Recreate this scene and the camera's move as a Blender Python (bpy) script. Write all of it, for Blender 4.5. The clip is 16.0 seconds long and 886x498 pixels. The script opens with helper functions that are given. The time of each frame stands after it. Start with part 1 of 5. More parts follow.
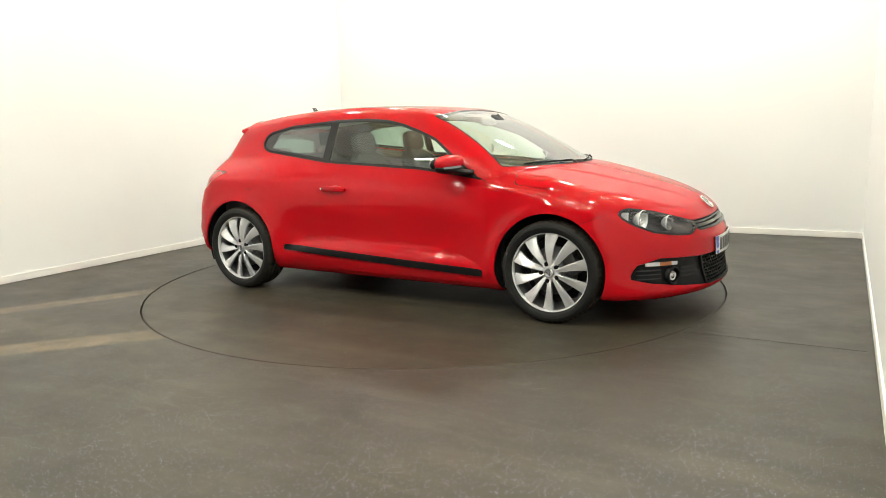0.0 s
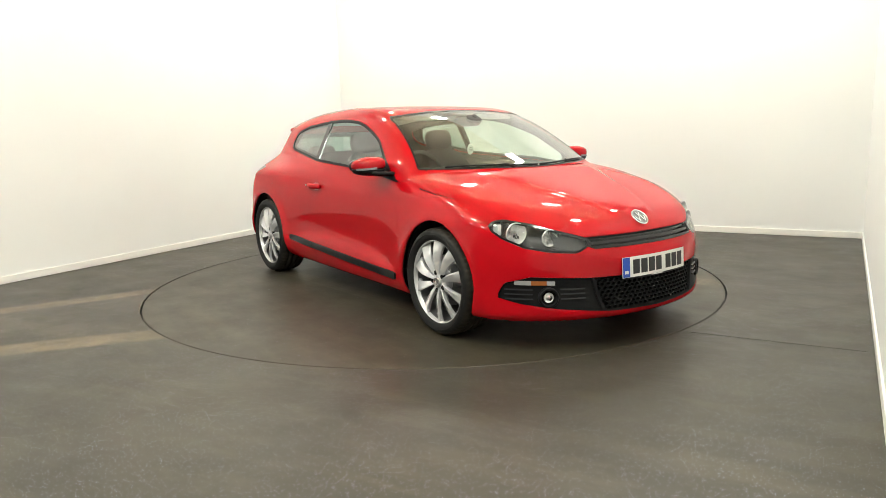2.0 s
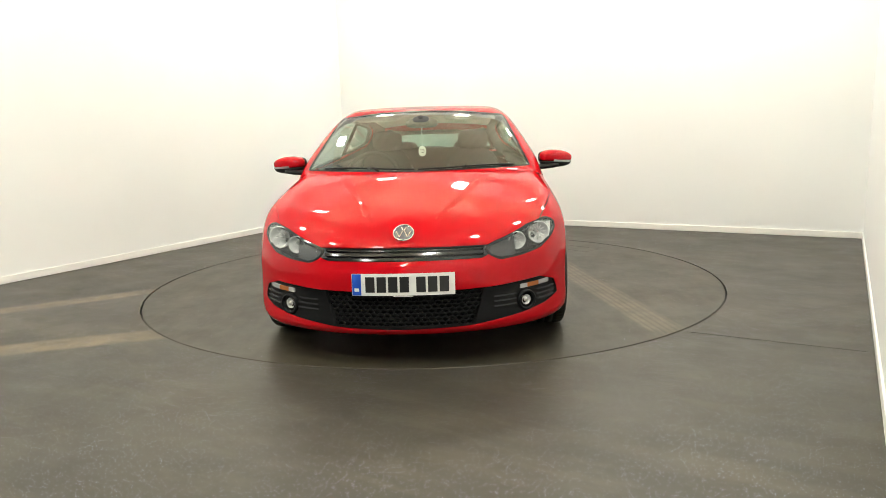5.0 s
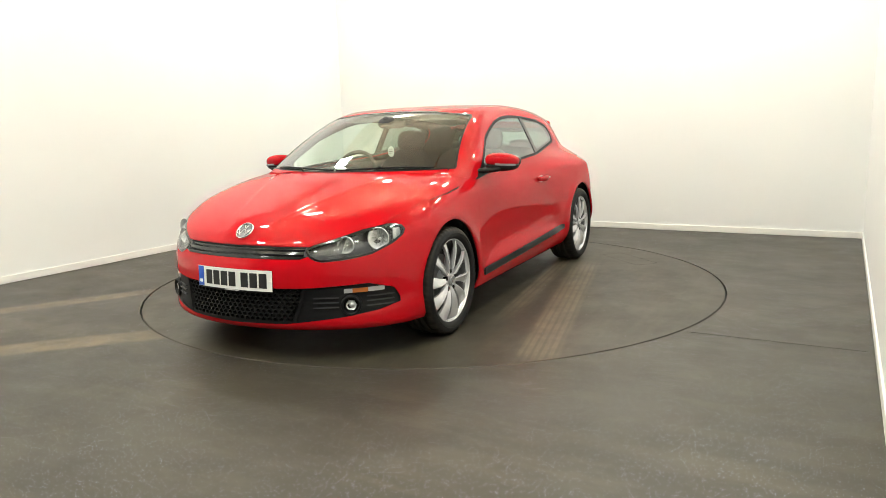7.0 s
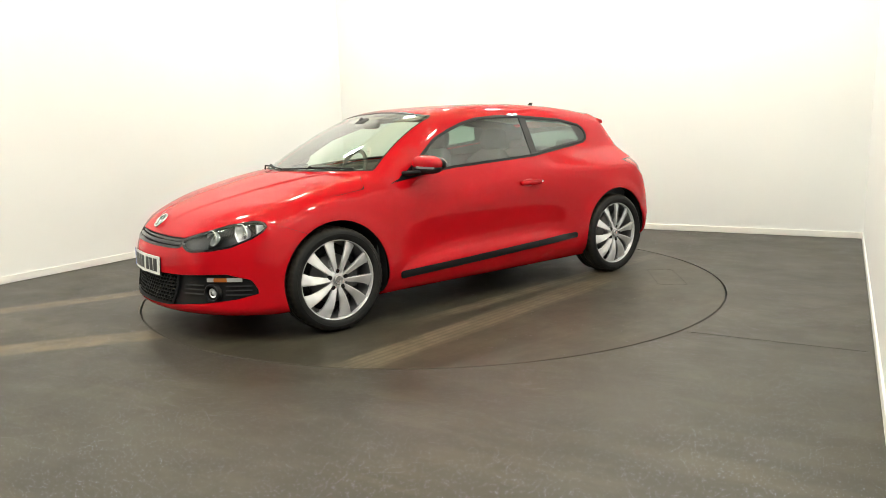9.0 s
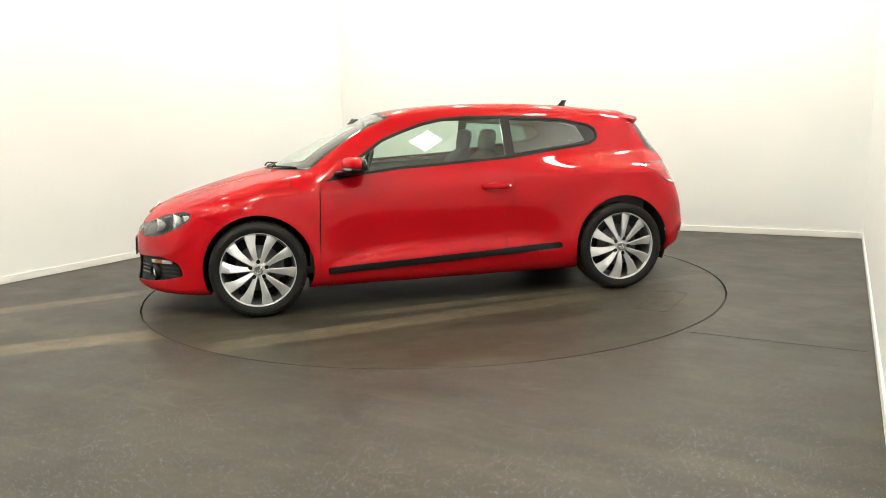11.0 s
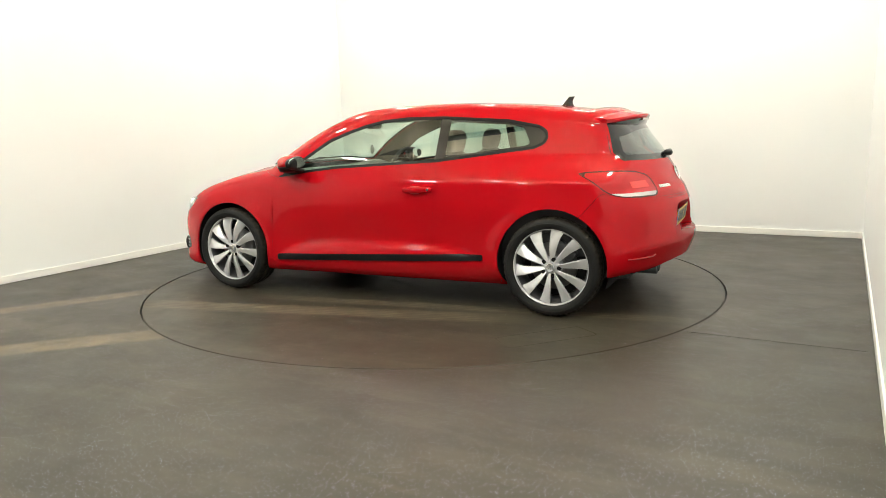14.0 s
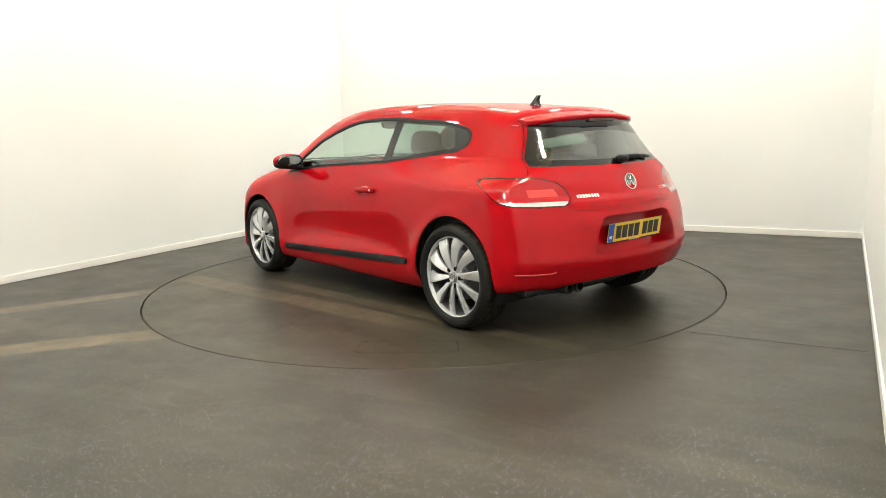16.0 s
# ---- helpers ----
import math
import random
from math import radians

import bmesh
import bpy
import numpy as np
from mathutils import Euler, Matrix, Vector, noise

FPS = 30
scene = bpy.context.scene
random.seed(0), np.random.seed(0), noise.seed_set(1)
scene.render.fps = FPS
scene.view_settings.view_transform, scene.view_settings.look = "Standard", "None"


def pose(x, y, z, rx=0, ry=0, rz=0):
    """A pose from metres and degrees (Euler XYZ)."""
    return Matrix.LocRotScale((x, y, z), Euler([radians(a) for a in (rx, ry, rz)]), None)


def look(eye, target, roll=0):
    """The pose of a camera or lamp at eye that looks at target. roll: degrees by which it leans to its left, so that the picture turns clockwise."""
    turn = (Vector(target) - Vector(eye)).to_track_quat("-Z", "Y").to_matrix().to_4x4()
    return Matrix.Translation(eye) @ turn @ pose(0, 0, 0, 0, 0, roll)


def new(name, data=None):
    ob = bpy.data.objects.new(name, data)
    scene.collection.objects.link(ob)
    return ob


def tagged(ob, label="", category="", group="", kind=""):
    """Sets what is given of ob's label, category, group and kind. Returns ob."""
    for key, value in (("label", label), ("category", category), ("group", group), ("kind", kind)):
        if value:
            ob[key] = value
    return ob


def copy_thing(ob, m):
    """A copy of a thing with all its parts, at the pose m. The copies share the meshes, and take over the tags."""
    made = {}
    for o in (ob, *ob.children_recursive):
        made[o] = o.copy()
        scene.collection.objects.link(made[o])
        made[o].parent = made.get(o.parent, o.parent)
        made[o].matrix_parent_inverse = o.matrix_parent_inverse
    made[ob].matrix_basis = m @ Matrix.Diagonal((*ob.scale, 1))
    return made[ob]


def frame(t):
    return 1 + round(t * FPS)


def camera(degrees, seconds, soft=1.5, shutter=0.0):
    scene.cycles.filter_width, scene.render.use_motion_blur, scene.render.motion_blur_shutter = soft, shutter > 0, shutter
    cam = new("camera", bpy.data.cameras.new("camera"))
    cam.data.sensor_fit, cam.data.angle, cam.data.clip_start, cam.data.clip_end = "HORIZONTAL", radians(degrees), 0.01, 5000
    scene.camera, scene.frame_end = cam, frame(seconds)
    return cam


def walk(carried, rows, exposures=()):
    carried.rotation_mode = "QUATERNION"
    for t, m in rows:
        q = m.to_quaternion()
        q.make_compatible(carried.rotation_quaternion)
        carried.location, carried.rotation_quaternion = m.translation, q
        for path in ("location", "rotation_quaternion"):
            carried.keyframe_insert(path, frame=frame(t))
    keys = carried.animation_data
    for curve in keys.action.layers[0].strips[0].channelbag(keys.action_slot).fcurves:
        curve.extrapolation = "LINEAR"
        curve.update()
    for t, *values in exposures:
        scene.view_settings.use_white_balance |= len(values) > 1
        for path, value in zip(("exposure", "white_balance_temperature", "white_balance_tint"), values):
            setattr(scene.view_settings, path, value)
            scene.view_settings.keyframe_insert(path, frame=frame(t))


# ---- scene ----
# ---- camera: a fixed tripod in the corner of the studio ----
EYE = (0.0, -5.6851, 1.2111)
cam = camera(63.93, 16.0, soft=0.8)
walk(cam, [(t, look(EYE, (0.06643, -0.75744, 0.36621), -1.608)) for t in (0.0, 16.0)])

# ---- world, lamps, exposure ----
world = bpy.data.worlds.new("world")
scene.world = world
world.use_nodes = True
world.node_tree.nodes["Background"].inputs[0].default_value = (0.02, 0.02, 0.02, 1)
scene.view_settings.exposure = 0.0
LAMP_WATTS, FILL_WATTS, LAMP_COLOR = 31.0, 28.0, (0.96, 0.97, 0.895)

ROOM = radians(-30.3)           # the room's turn about the turntable
U0, U1, V0, V1, TOP = -3.308, 3.078, -8.4, 3.228, 4.6
DISC_R = 2.218


# ---- materials ----
def mat(name, color=(0.8, 0.8, 0.8), rough=0.5, metal=0.0, coat=0.0, emit=0.0, ior=1.5):
    m = bpy.data.materials.new(name)
    m.use_nodes = True
    b = m.node_tree.nodes["Principled BSDF"]
    b.inputs["Base Color"].default_value = (*color, 1)
    b.inputs["Roughness"].default_value = rough
    b.inputs["Metallic"].default_value = metal
    b.inputs["Coat Weight"].default_value = coat
    b.inputs["Coat Roughness"].default_value = 0.03
    b.inputs["IOR"].default_value = ior
    if emit:
        b.inputs["Emission Color"].default_value = (*color, 1)
        b.inputs["Emission Strength"].default_value = emit
    return m


class Nodes:
    """Short calls for a material's nodes."""

    def __init__(self, m):
        self.t = m.node_tree
        self.b = self.t.nodes["Principled BSDF"]

    def add(self, kind, **values):
        n = self.t.nodes.new(kind)
        for k, v in values.items():
            n.inputs[k.replace("_", " ")].default_value = v
        return n

    def link(self, a, b):
        self.t.links.new(a, b)

    def place(self, scale=(1, 1, 1), turn=0.0):
        c, m = self.add("ShaderNodeTexCoord"), self.add("ShaderNodeMapping")
        m.inputs["Scale"].default_value, m.inputs["Rotation"].default_value = scale, (0, 0, turn)
        self.link(c.outputs["Object"], m.inputs["Vector"])
        return m.outputs["Vector"]

    def noise(self, vector, scale, detail=4.0, rough=0.55):
        n = self.add("ShaderNodeTexNoise", Scale=scale, Detail=detail, Roughness=rough)
        self.link(vector, n.inputs["Vector"])
        return n.outputs["Fac"]

    def ramp(self, fac, *stops):
        r = self.t.nodes.new("ShaderNodeValToRGB")
        e = r.color_ramp.elements
        while len(e) < len(stops):
            e.new(0.5)
        for el, (p, c) in zip(e, stops):
            el.position, el.color = p, (c, c, c, 1) if isinstance(c, (int, float)) else (*c, 1)
        self.link(fac, r.inputs["Fac"])
        return r.outputs["Color"]

    def mix(self, fac, a, b, kind="MIX"):
        n = self.t.nodes.new("ShaderNodeMix")
        n.data_type, n.blend_type = "RGBA", kind
        for i, v in ((0, fac), (6, a), (7, b)):
            if isinstance(v, (int, float)):
                n.inputs[i].default_value = v if i == 0 else (v, v, v, 1)
            elif isinstance(v, tuple):
                n.inputs[i].default_value = (*v, 1)
            else:
                self.link(v, n.inputs[i])
        return n.outputs[2]

    def math(self, op, a, b=0.0):
        n = self.t.nodes.new("ShaderNodeMath")
        n.operation = op
        for i, v in enumerate((a, b)):
            if isinstance(v, (int, float)):
                n.inputs[i].default_value = v
            else:
                self.link(v, n.inputs[i])
        return n.outputs[0]

    def bump(self, height, strength, distance):
        n = self.add("ShaderNodeBump", Strength=strength, Distance=distance)
        self.link(height, n.inputs["Height"])
        self.link(n.outputs["Normal"], self.b.inputs["Normal"])


def band(n, at, turn, half, soft):
    """1 inside a straight band through a point, 0 outside, with ragged edges."""
    c = n.add("ShaderNodeTexCoord")
    m = n.add("ShaderNodeMapping")
    m.vector_type = "TEXTURE"
    m.inputs["Location"].default_value, m.inputs["Rotation"].default_value = (*at, 0), (0, 0, turn)
    n.link(c.outputs["Object"], m.inputs["Vector"])
    sep = n.add("ShaderNodeSeparateXYZ")
    n.link(m.outputs["Vector"], sep.inputs[0])
    wob = n.math("MULTIPLY", n.math("SUBTRACT", n.noise(m.outputs["Vector"], 3.0, 5), 0.5), soft)
    d = n.math("ADD", n.math("ABSOLUTE", sep.outputs[1]), wob)
    edge = n.ramp(n.math("DIVIDE", d, half * 2), (0.35, 1.0), (0.55, 0.0))
    return edge, sep.outputs[0], sep.outputs[1], m.outputs["Vector"]


def floor_material(name, fleck, base, tracks):
    """Dark safety vinyl with light flecks, worn brown patches, scuffs and tyre tracks (at, turn, width, from, to)."""
    m = mat(name, rough=0.5)
    n = Nodes(m)
    n.b.inputs["Specular IOR Level"].default_value = 0.3
    v = n.place()
    big = n.noise(v, 0.7, 5, 0.6)
    k = base
    c = n.ramp(big, (0.25, (0.82 * k, 0.76 * k, 0.56 * k)), (0.5, (1.08 * k, 0.96 * k, 0.66 * k)), (0.75, (1.4 * k, 1.22 * k, 0.76 * k)))
    streak = n.noise(n.place((0.25, 2.2, 1), ROOM), 1.6, 6, 0.65)
    c = n.mix(n.math("MULTIPLY", n.ramp(streak, (0.52, 0.0), (0.75, 1.0)), 0.4), c, (0.1, 0.085, 0.055))
    scuff = n.noise(n.place((2.5, 7, 1), 0.4), 2.3, 8, 0.75)
    c = n.mix(n.math("MULTIPLY", n.ramp(scuff, (0.56, 0.0), (0.7, 1.0)), 0.5), c, (0.021, 0.019, 0.014))
    blotch = n.noise(n.place((1.1, 4.0, 1), -ROOM), 1.7, 7, 0.7)
    c = n.mix(n.math("MULTIPLY", n.ramp(blotch, (0.5, 0.0), (0.64, 1.0)), 0.5), c, (0.064, 0.057, 0.038))
    for at, turn, half, lo, hi, color, strength, lined in tracks:
        edge, along, across, vec = band(n, at, turn, half, half * 0.5)
        ends = n.math("MULTIPLY", n.ramp(n.math("MULTIPLY", n.math("SUBTRACT", along, lo), 2.5), (0.0, 0.0), (1.0, 1.0)), n.ramp(n.math("MULTIPLY", n.math("SUBTRACT", hi, along), 2.5), (0.0, 0.0), (1.0, 1.0)))
        patch = n.ramp(n.noise(vec, 5.0, 7, 0.75), (0.34, 0.2), (0.62, 1.0))
        f = n.math("MULTIPLY", n.math("MULTIPLY", edge, ends), patch)
        if lined:
            ribs = n.math("SINE", n.math("MULTIPLY", across, 150.0))
            f = n.math("MULTIPLY", f, n.ramp(ribs, (0.0, 1.0), (0.6, 0.5)))
        c = n.mix(n.math("MULTIPLY", f, strength), c, color)
    vor = n.add("ShaderNodeTexVoronoi", Scale=115.0)
    n.link(v, vor.inputs["Vector"])
    dots = n.math("LESS_THAN", vor.outputs["Distance"], 0.22)
    sep = n.add("ShaderNodeSeparateColor")
    n.link(vor.outputs["Color"], sep.inputs["Color"])
    dots = n.math("MULTIPLY", dots, n.math("GREATER_THAN", sep.outputs[0], 1 - fleck))
    worn = n.ramp(n.noise(v, 1.3, 4), (0.35, 0.35), (0.6, 1.0))
    c = n.mix(n.math("MULTIPLY", n.math("MULTIPLY", dots, worn), n.math("ADD", 0.2, n.math("MULTIPLY", sep.outputs[1], 0.8))), c, (0.5, 0.5, 0.74))
    n.link(c, n.b.inputs["Base Color"])
    rough = n.ramp(n.noise(v, 2.1, 6, 0.7), (0.3, 0.36), (0.7, 0.5))
    n.link(rough, n.b.inputs["Roughness"])
    n.bump(n.noise(v, 140, 2), 0.1, 0.002)
    return m


def wall_material(name, base):
    m = mat(name, base, 0.6)
    n = Nodes(m)
    v = n.place()
    c = n.mix(n.ramp(n.noise(v, 0.8, 5), (0.35, 0.0), (0.7, 1.0)), base, tuple(a * 0.965 for a in base))
    n.link(c, n.b.inputs["Base Color"])
    n.bump(n.noise(v, 90, 3), 0.05, 0.002)
    return m


TAN = (0.16, 0.125, 0.07)
FLOOR = floor_material("floor_vinyl", 0.5, 0.031, [((-1.2, -2.55), radians(47), 0.13, -1.6, 0.9, TAN, 0.85, False), ((-2.1, -1.75), radians(60), 0.10, -1.6, 0.8, TAN, 0.8, False)])
DISC = floor_material("disc_vinyl", 0.02, 0.032, [((0.7, 1.29), radians(10.5), 0.12, -1.9, 1.25, (0.16, 0.132, 0.085), 0.75, True), ((-0.6, 0.82), radians(6.5), 0.07, -1.5, 1.6, (0.14, 0.115, 0.075), 0.8, True),
                                             ((-0.2, -0.75), radians(4), 0.08, -1.7, 1.7, (0.12, 0.1, 0.07), 0.5, True)])
WALL = wall_material("wall_paint", (0.79, 0.8, 0.785))
SKIRT = mat("skirting_paint", (0.8, 0.79, 0.75), 0.4)
CEIL = mat("ceiling_sheet", (0.6, 0.52, 0.38), 0.6)
# unseen wall behind the camera, dark so the car's paint mirrors little light
UNSEEN_WALL = wall_material("unseen_wall_grey", (0.14, 0.14, 0.137))
JOINT = mat("floor_joint_weld", (0.034, 0.032, 0.028), 0.5)
LAMP = mat("lamp_diffuser", (1.0, 0.985, 0.935), 0.5, emit=1.5)
# added glow that brightens the ceiling from below, no part of a known lamp
CEILING_FILL = mat("ceiling_fill_glow", LAMP_COLOR, 0.5, emit=FILL_WATTS / (math.pi * 0.28 * 0.28))
RED = mat("red_paint", (0.42, 0.003, 0.008), 0.4, coat=0.62)
RED.node_tree.nodes["Principled BSDF"].inputs["Specular IOR Level"].default_value = 0.0
BLACK = mat("black_plastic", (0.006, 0.006, 0.0065), 0.45)
BLACK.node_tree.nodes["Principled BSDF"].inputs["Specular IOR Level"].default_value = 0.18
GLOSS = mat("gloss_black", (0.008, 0.008, 0.009), 0.12)
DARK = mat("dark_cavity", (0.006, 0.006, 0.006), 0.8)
RUBBER = mat("tyre_rubber", (0.013, 0.0128, 0.0125), 0.6)
RUBBER.node_tree.nodes["Principled BSDF"].inputs["Specular IOR Level"].default_value = 0.2


def dusty_tyre(m):
    """Brown dust on the tread, thinning towards the sidewall, and fine ribs in the sidewall."""
    n = Nodes(m)
    c = n.add("ShaderNodeTexCoord")
    sep = n.add("ShaderNodeSeparateXYZ")
    n.link(c.outputs["Object"], sep.inputs[0])
    r = n.math("SQRT", n.math("ADD", n.math("MULTIPLY", sep.outputs[0], sep.outputs[0]), n.math("MULTIPLY", sep.outputs[2], sep.outputs[2])))
    tread = n.ramp(n.math("MULTIPLY", n.math("SUBTRACT", r, 0.29), 30.0), (0.25, 0.0), (0.75, 1.0))
    patch = n.ramp(n.noise(c.outputs["Object"], 14.0, 5, 0.65), (0.3, 0.35), (0.7, 1.0))
    n.link(n.mix(n.math("MULTIPLY", tread, patch), (0.012, 0.0118, 0.0115), (0.034, 0.029, 0.02)), n.b.inputs["Base Color"])
    n.bump(n.noise(c.outputs["Object"], 60.0, 3), 0.1, 0.002)


dusty_tyre(RUBBER)
ALLOY = mat("silver_alloy", (0.7, 0.7, 0.71), 0.22, metal=0.45, coat=0.8)
CHROME = mat("chrome", (0.85, 0.85, 0.86), 0.08, metal=1.0)
GRILLE = mat("grille_black", (0.006, 0.006, 0.006), 0.5)
GRILLE.node_tree.nodes["Principled BSDF"].inputs["Specular IOR Level"].default_value = 0.2
MOULD = mat("moulding_rubber", (0.006, 0.006, 0.0065), 0.3)
MOULD.node_tree.nodes["Principled BSDF"].inputs["Specular IOR Level"].default_value = 0.25
CAP = mat("centre_cap_grey", (0.3, 0.3, 0.31), 0.3, metal=0.5)
STEEL = mat("bare_steel", (0.42, 0.41, 0.4), 0.38, metal=0.9)
DISC_STEEL = mat("brake_disc_steel", (0.16, 0.157, 0.152), 0.45, metal=0.7)
# silver of the wheel's inside, darkened to carry its shade in the colour
BARREL_SHADE = mat("wheel_barrel_shade", (0.09, 0.09, 0.093), 0.45, metal=0.3)
STEEL_DARK = mat("sooty_steel", (0.1, 0.1, 0.1), 0.4, metal=0.8)
CALIPER = mat("caliper_grey", (0.07, 0.07, 0.07), 0.5)
HOUSING = mat("headlight_housing", (0.018, 0.018, 0.02), 0.35)
HOUSING_LIGHT = mat("headlight_bezel", (0.045, 0.045, 0.048), 0.3)
REFLECTOR = mat("lamp_reflector", (0.88, 0.88, 0.88), 0.15, metal=0.55)
FIN = mat("fin_satin", (0.035, 0.035, 0.038), 0.25)
AMBER = mat("amber_lens", (0.34, 0.1, 0.02), 0.12, coat=1.0)
LIGHT_CLEAR = mat("clear_lens_body", (0.6, 0.6, 0.6), 0.12, metal=0.5, coat=1.0)
TAIL_DARK = mat("tail_lens_border", (0.06, 0.003, 0.004), 0.12, coat=1.0)
TAIL_RED = mat("tail_lens_red", (0.42, 0.004, 0.008), 0.12, coat=0.8)
TAIL_PINK = mat("tail_lens_block", (0.7, 0.05, 0.045), 0.16, coat=0.8)
TAIL_CLEAR = mat("tail_lens_clear", (0.6, 0.56, 0.55), 0.12, metal=0.3, coat=1.0)
for lens in (TAIL_DARK, TAIL_RED, TAIL_PINK):
    lens.node_tree.nodes["Principled BSDF"].inputs["Specular IOR Level"].default_value = 0.1
MIRROR = mat("mirror_silver", (0.9, 0.9, 0.9), 0.02, metal=1.0)
BLUE = mat("plate_blue", (0.01, 0.07, 0.42), 0.35)
PLATE_WHITE = mat("plate_white", (0.74, 0.74, 0.7), 0.35, coat=0.4)
PLATE_YELLOW = mat("plate_yellow", (0.78, 0.5, 0.02), 0.35, coat=0.4)
PLATE_BLACK = mat("plate_black", (0.015, 0.015, 0.015), 0.4)
BADGE_BACK = mat("badge_back", (0.3, 0.3, 0.31), 0.25, metal=0.7)
BADGE_RED = mat("badge_red", (0.6, 0.03, 0.03), 0.3)
CUP = mat("cup_red", (0.5, 0.006, 0.01), 0.3, coat=1.0)
FABRIC = mat("seat_cloth", (0.03, 0.03, 0.032), 0.85)
CABIN = mat("cabin_plastic", (0.032, 0.033, 0.034), 0.6)
LINER = mat("headliner_cloth", (0.3, 0.29, 0.27), 0.9)


# ---- meshes ----
def mesh_object(name, verts, faces, material, parent=None, label="", smooth=True, normals=None):
    me = bpy.data.meshes.new(name)
    me.from_pydata([tuple(v) for v in verts], [], [tuple(f) for f in faces])
    me.materials.append(material)
    if smooth:
        me.shade_smooth()
    if normals is not None:
        me.normals_split_custom_set_from_vertices([tuple(v) for v in normals])
    ob = new(name, me)
    if parent is not None:
        ob.parent = parent
    if label:
        ob["label"] = label
    return ob


def part(name, bm, material, parent, label="", smooth=False):
    me = bpy.data.meshes.new(name)
    bm.normal_update()
    bm.to_mesh(me)
    bm.free()
    me.materials.append(material)
    if smooth:
        me.shade_smooth()
    ob = new(name, me)
    if parent is not None:
        ob.parent = parent
    if label:
        ob["label"] = label
    return ob


def box(bm, x0, x1, y0, y1, z0, z1, bevel=0.0, m=None):
    g = bmesh.ops.create_cube(bm, size=1.0, matrix=Matrix.LocRotScale(((x0 + x1) / 2, (y0 + y1) / 2, (z0 + z1) / 2), None, (x1 - x0, y1 - y0, z1 - z0)))
    if bevel:
        es = {e for v in g["verts"] for e in v.link_edges}
        out = bmesh.ops.bevel(bm, geom=list(es), offset=bevel, segments=2, affect="EDGES", profile=0.6)
        g = {"verts": list({v for f in out["faces"] for v in f.verts} | {v for v in g["verts"] if v.is_valid})}
    if m is not None:
        bmesh.ops.transform(bm, matrix=m, verts=[v for v in g["verts"] if v.is_valid])
    return bm


def room(u, v):
    c, s = math.cos(ROOM), math.sin(ROOM)
    return (c * u - s * v, s * u + c * v)


def room_box(name, u0, u1, v0, v1, z0, z1, material, bevel=0.0, parent=None):
    bm = bmesh.new()
    box(bm, u0, u1, v0, v1, z0, z1, bevel)
    ob = part(name, bm, material, parent)
    if parent is None:
        ob.matrix_basis = Matrix.Rotation(ROOM, 4, "Z")
    return ob


# ---- the studio ----
def build_floor():
    """One sheet with a round hole for the turntable."""
    n, hole = 160, DISC_R + 0.007
    angles = sorted([2 * math.pi * i / n for i in range(n)] + [math.atan2(v, u) % (2 * math.pi) for u in (U0, U1) for v in (V0, V1)])
    verts, faces = [], []
    for a in angles:
        c, s = math.cos(a), math.sin(a)
        k = min((U1 if c > 0 else U0) / c if abs(c) > 1e-9 else 1e9, (V1 if s > 0 else V0) / s if abs(s) > 1e-9 else 1e9)
        verts += [(hole * c, hole * s, -0.03), (hole * c, hole * s, 0), (k * c, k * s, 0)]
    m = len(angles)
    for i in range(m):
        j = (i + 1) % m
        faces += [(3 * i + 1, 3 * i + 2, 3 * j + 2, 3 * j + 1), (3 * i, 3 * i + 1, 3 * j + 1, 3 * j)]
    ob = mesh_object("floor", verts, faces, FLOOR, smooth=False)
    ob.matrix_basis = Matrix.Rotation(ROOM, 4, "Z")
    tagged(ob, "dark grey flecked vinyl studio floor with brown scuffs", "floor", kind="structure")
    pit = bmesh.new()
    bmesh.ops.create_cone(pit, cap_ends=True, segments=96, radius1=DISC_R + 0.2, radius2=DISC_R + 0.2, depth=0.02, matrix=Matrix.Translation((0, 0, -0.045)))
    tagged(part("turntable_pit", pit, DARK, None), "dark recess below the turntable's edge", "floor pit", kind="structure")


def build_walls():
    t = 0.15
    for name, b in (("wall_north", (U0 - t, U1 + t, V1, V1 + t)), ("wall_south", (U0 - t, U1 + t, V0 - t, V0)), ("wall_west", (U0 - t, U0, V0, V1)), ("wall_east", (U1, U1 + t, V0, V1))):
        # the south wall is never in view; its dark grey stands in for unlit space
        south = name == "wall_south"
        tagged(room_box(name, *b, 0, TOP, UNSEEN_WALL if south else WALL), "unseen grey wall behind the camera, added dark to deepen reflections" if south else "plain white painted studio wall", "wall", kind="structure")
    h, d = 0.066, 0.014
    for b in ((U0 + d, U1 - d, V1 - d, V1 - 0.001), (U0 + 0.001, U0 + d, V0, V1 - 0.001), (U1 - d, U1 - 0.001, V0, V1 - 0.001)):
        tagged(room_box("baseboard", *b, 0.001, h, SKIRT, 0.004), "white painted skirting board along the wall", "skirting", kind="structure")
    # a welded joint in the vinyl, and hairline joints of the wall boards
    tagged(room_box("floor_joint", 2.13, 3.03, -0.7555, -0.7525, 0.0005, 0.002, JOINT), "thin dark welded joint in the vinyl floor", "floor joint", kind="structure")


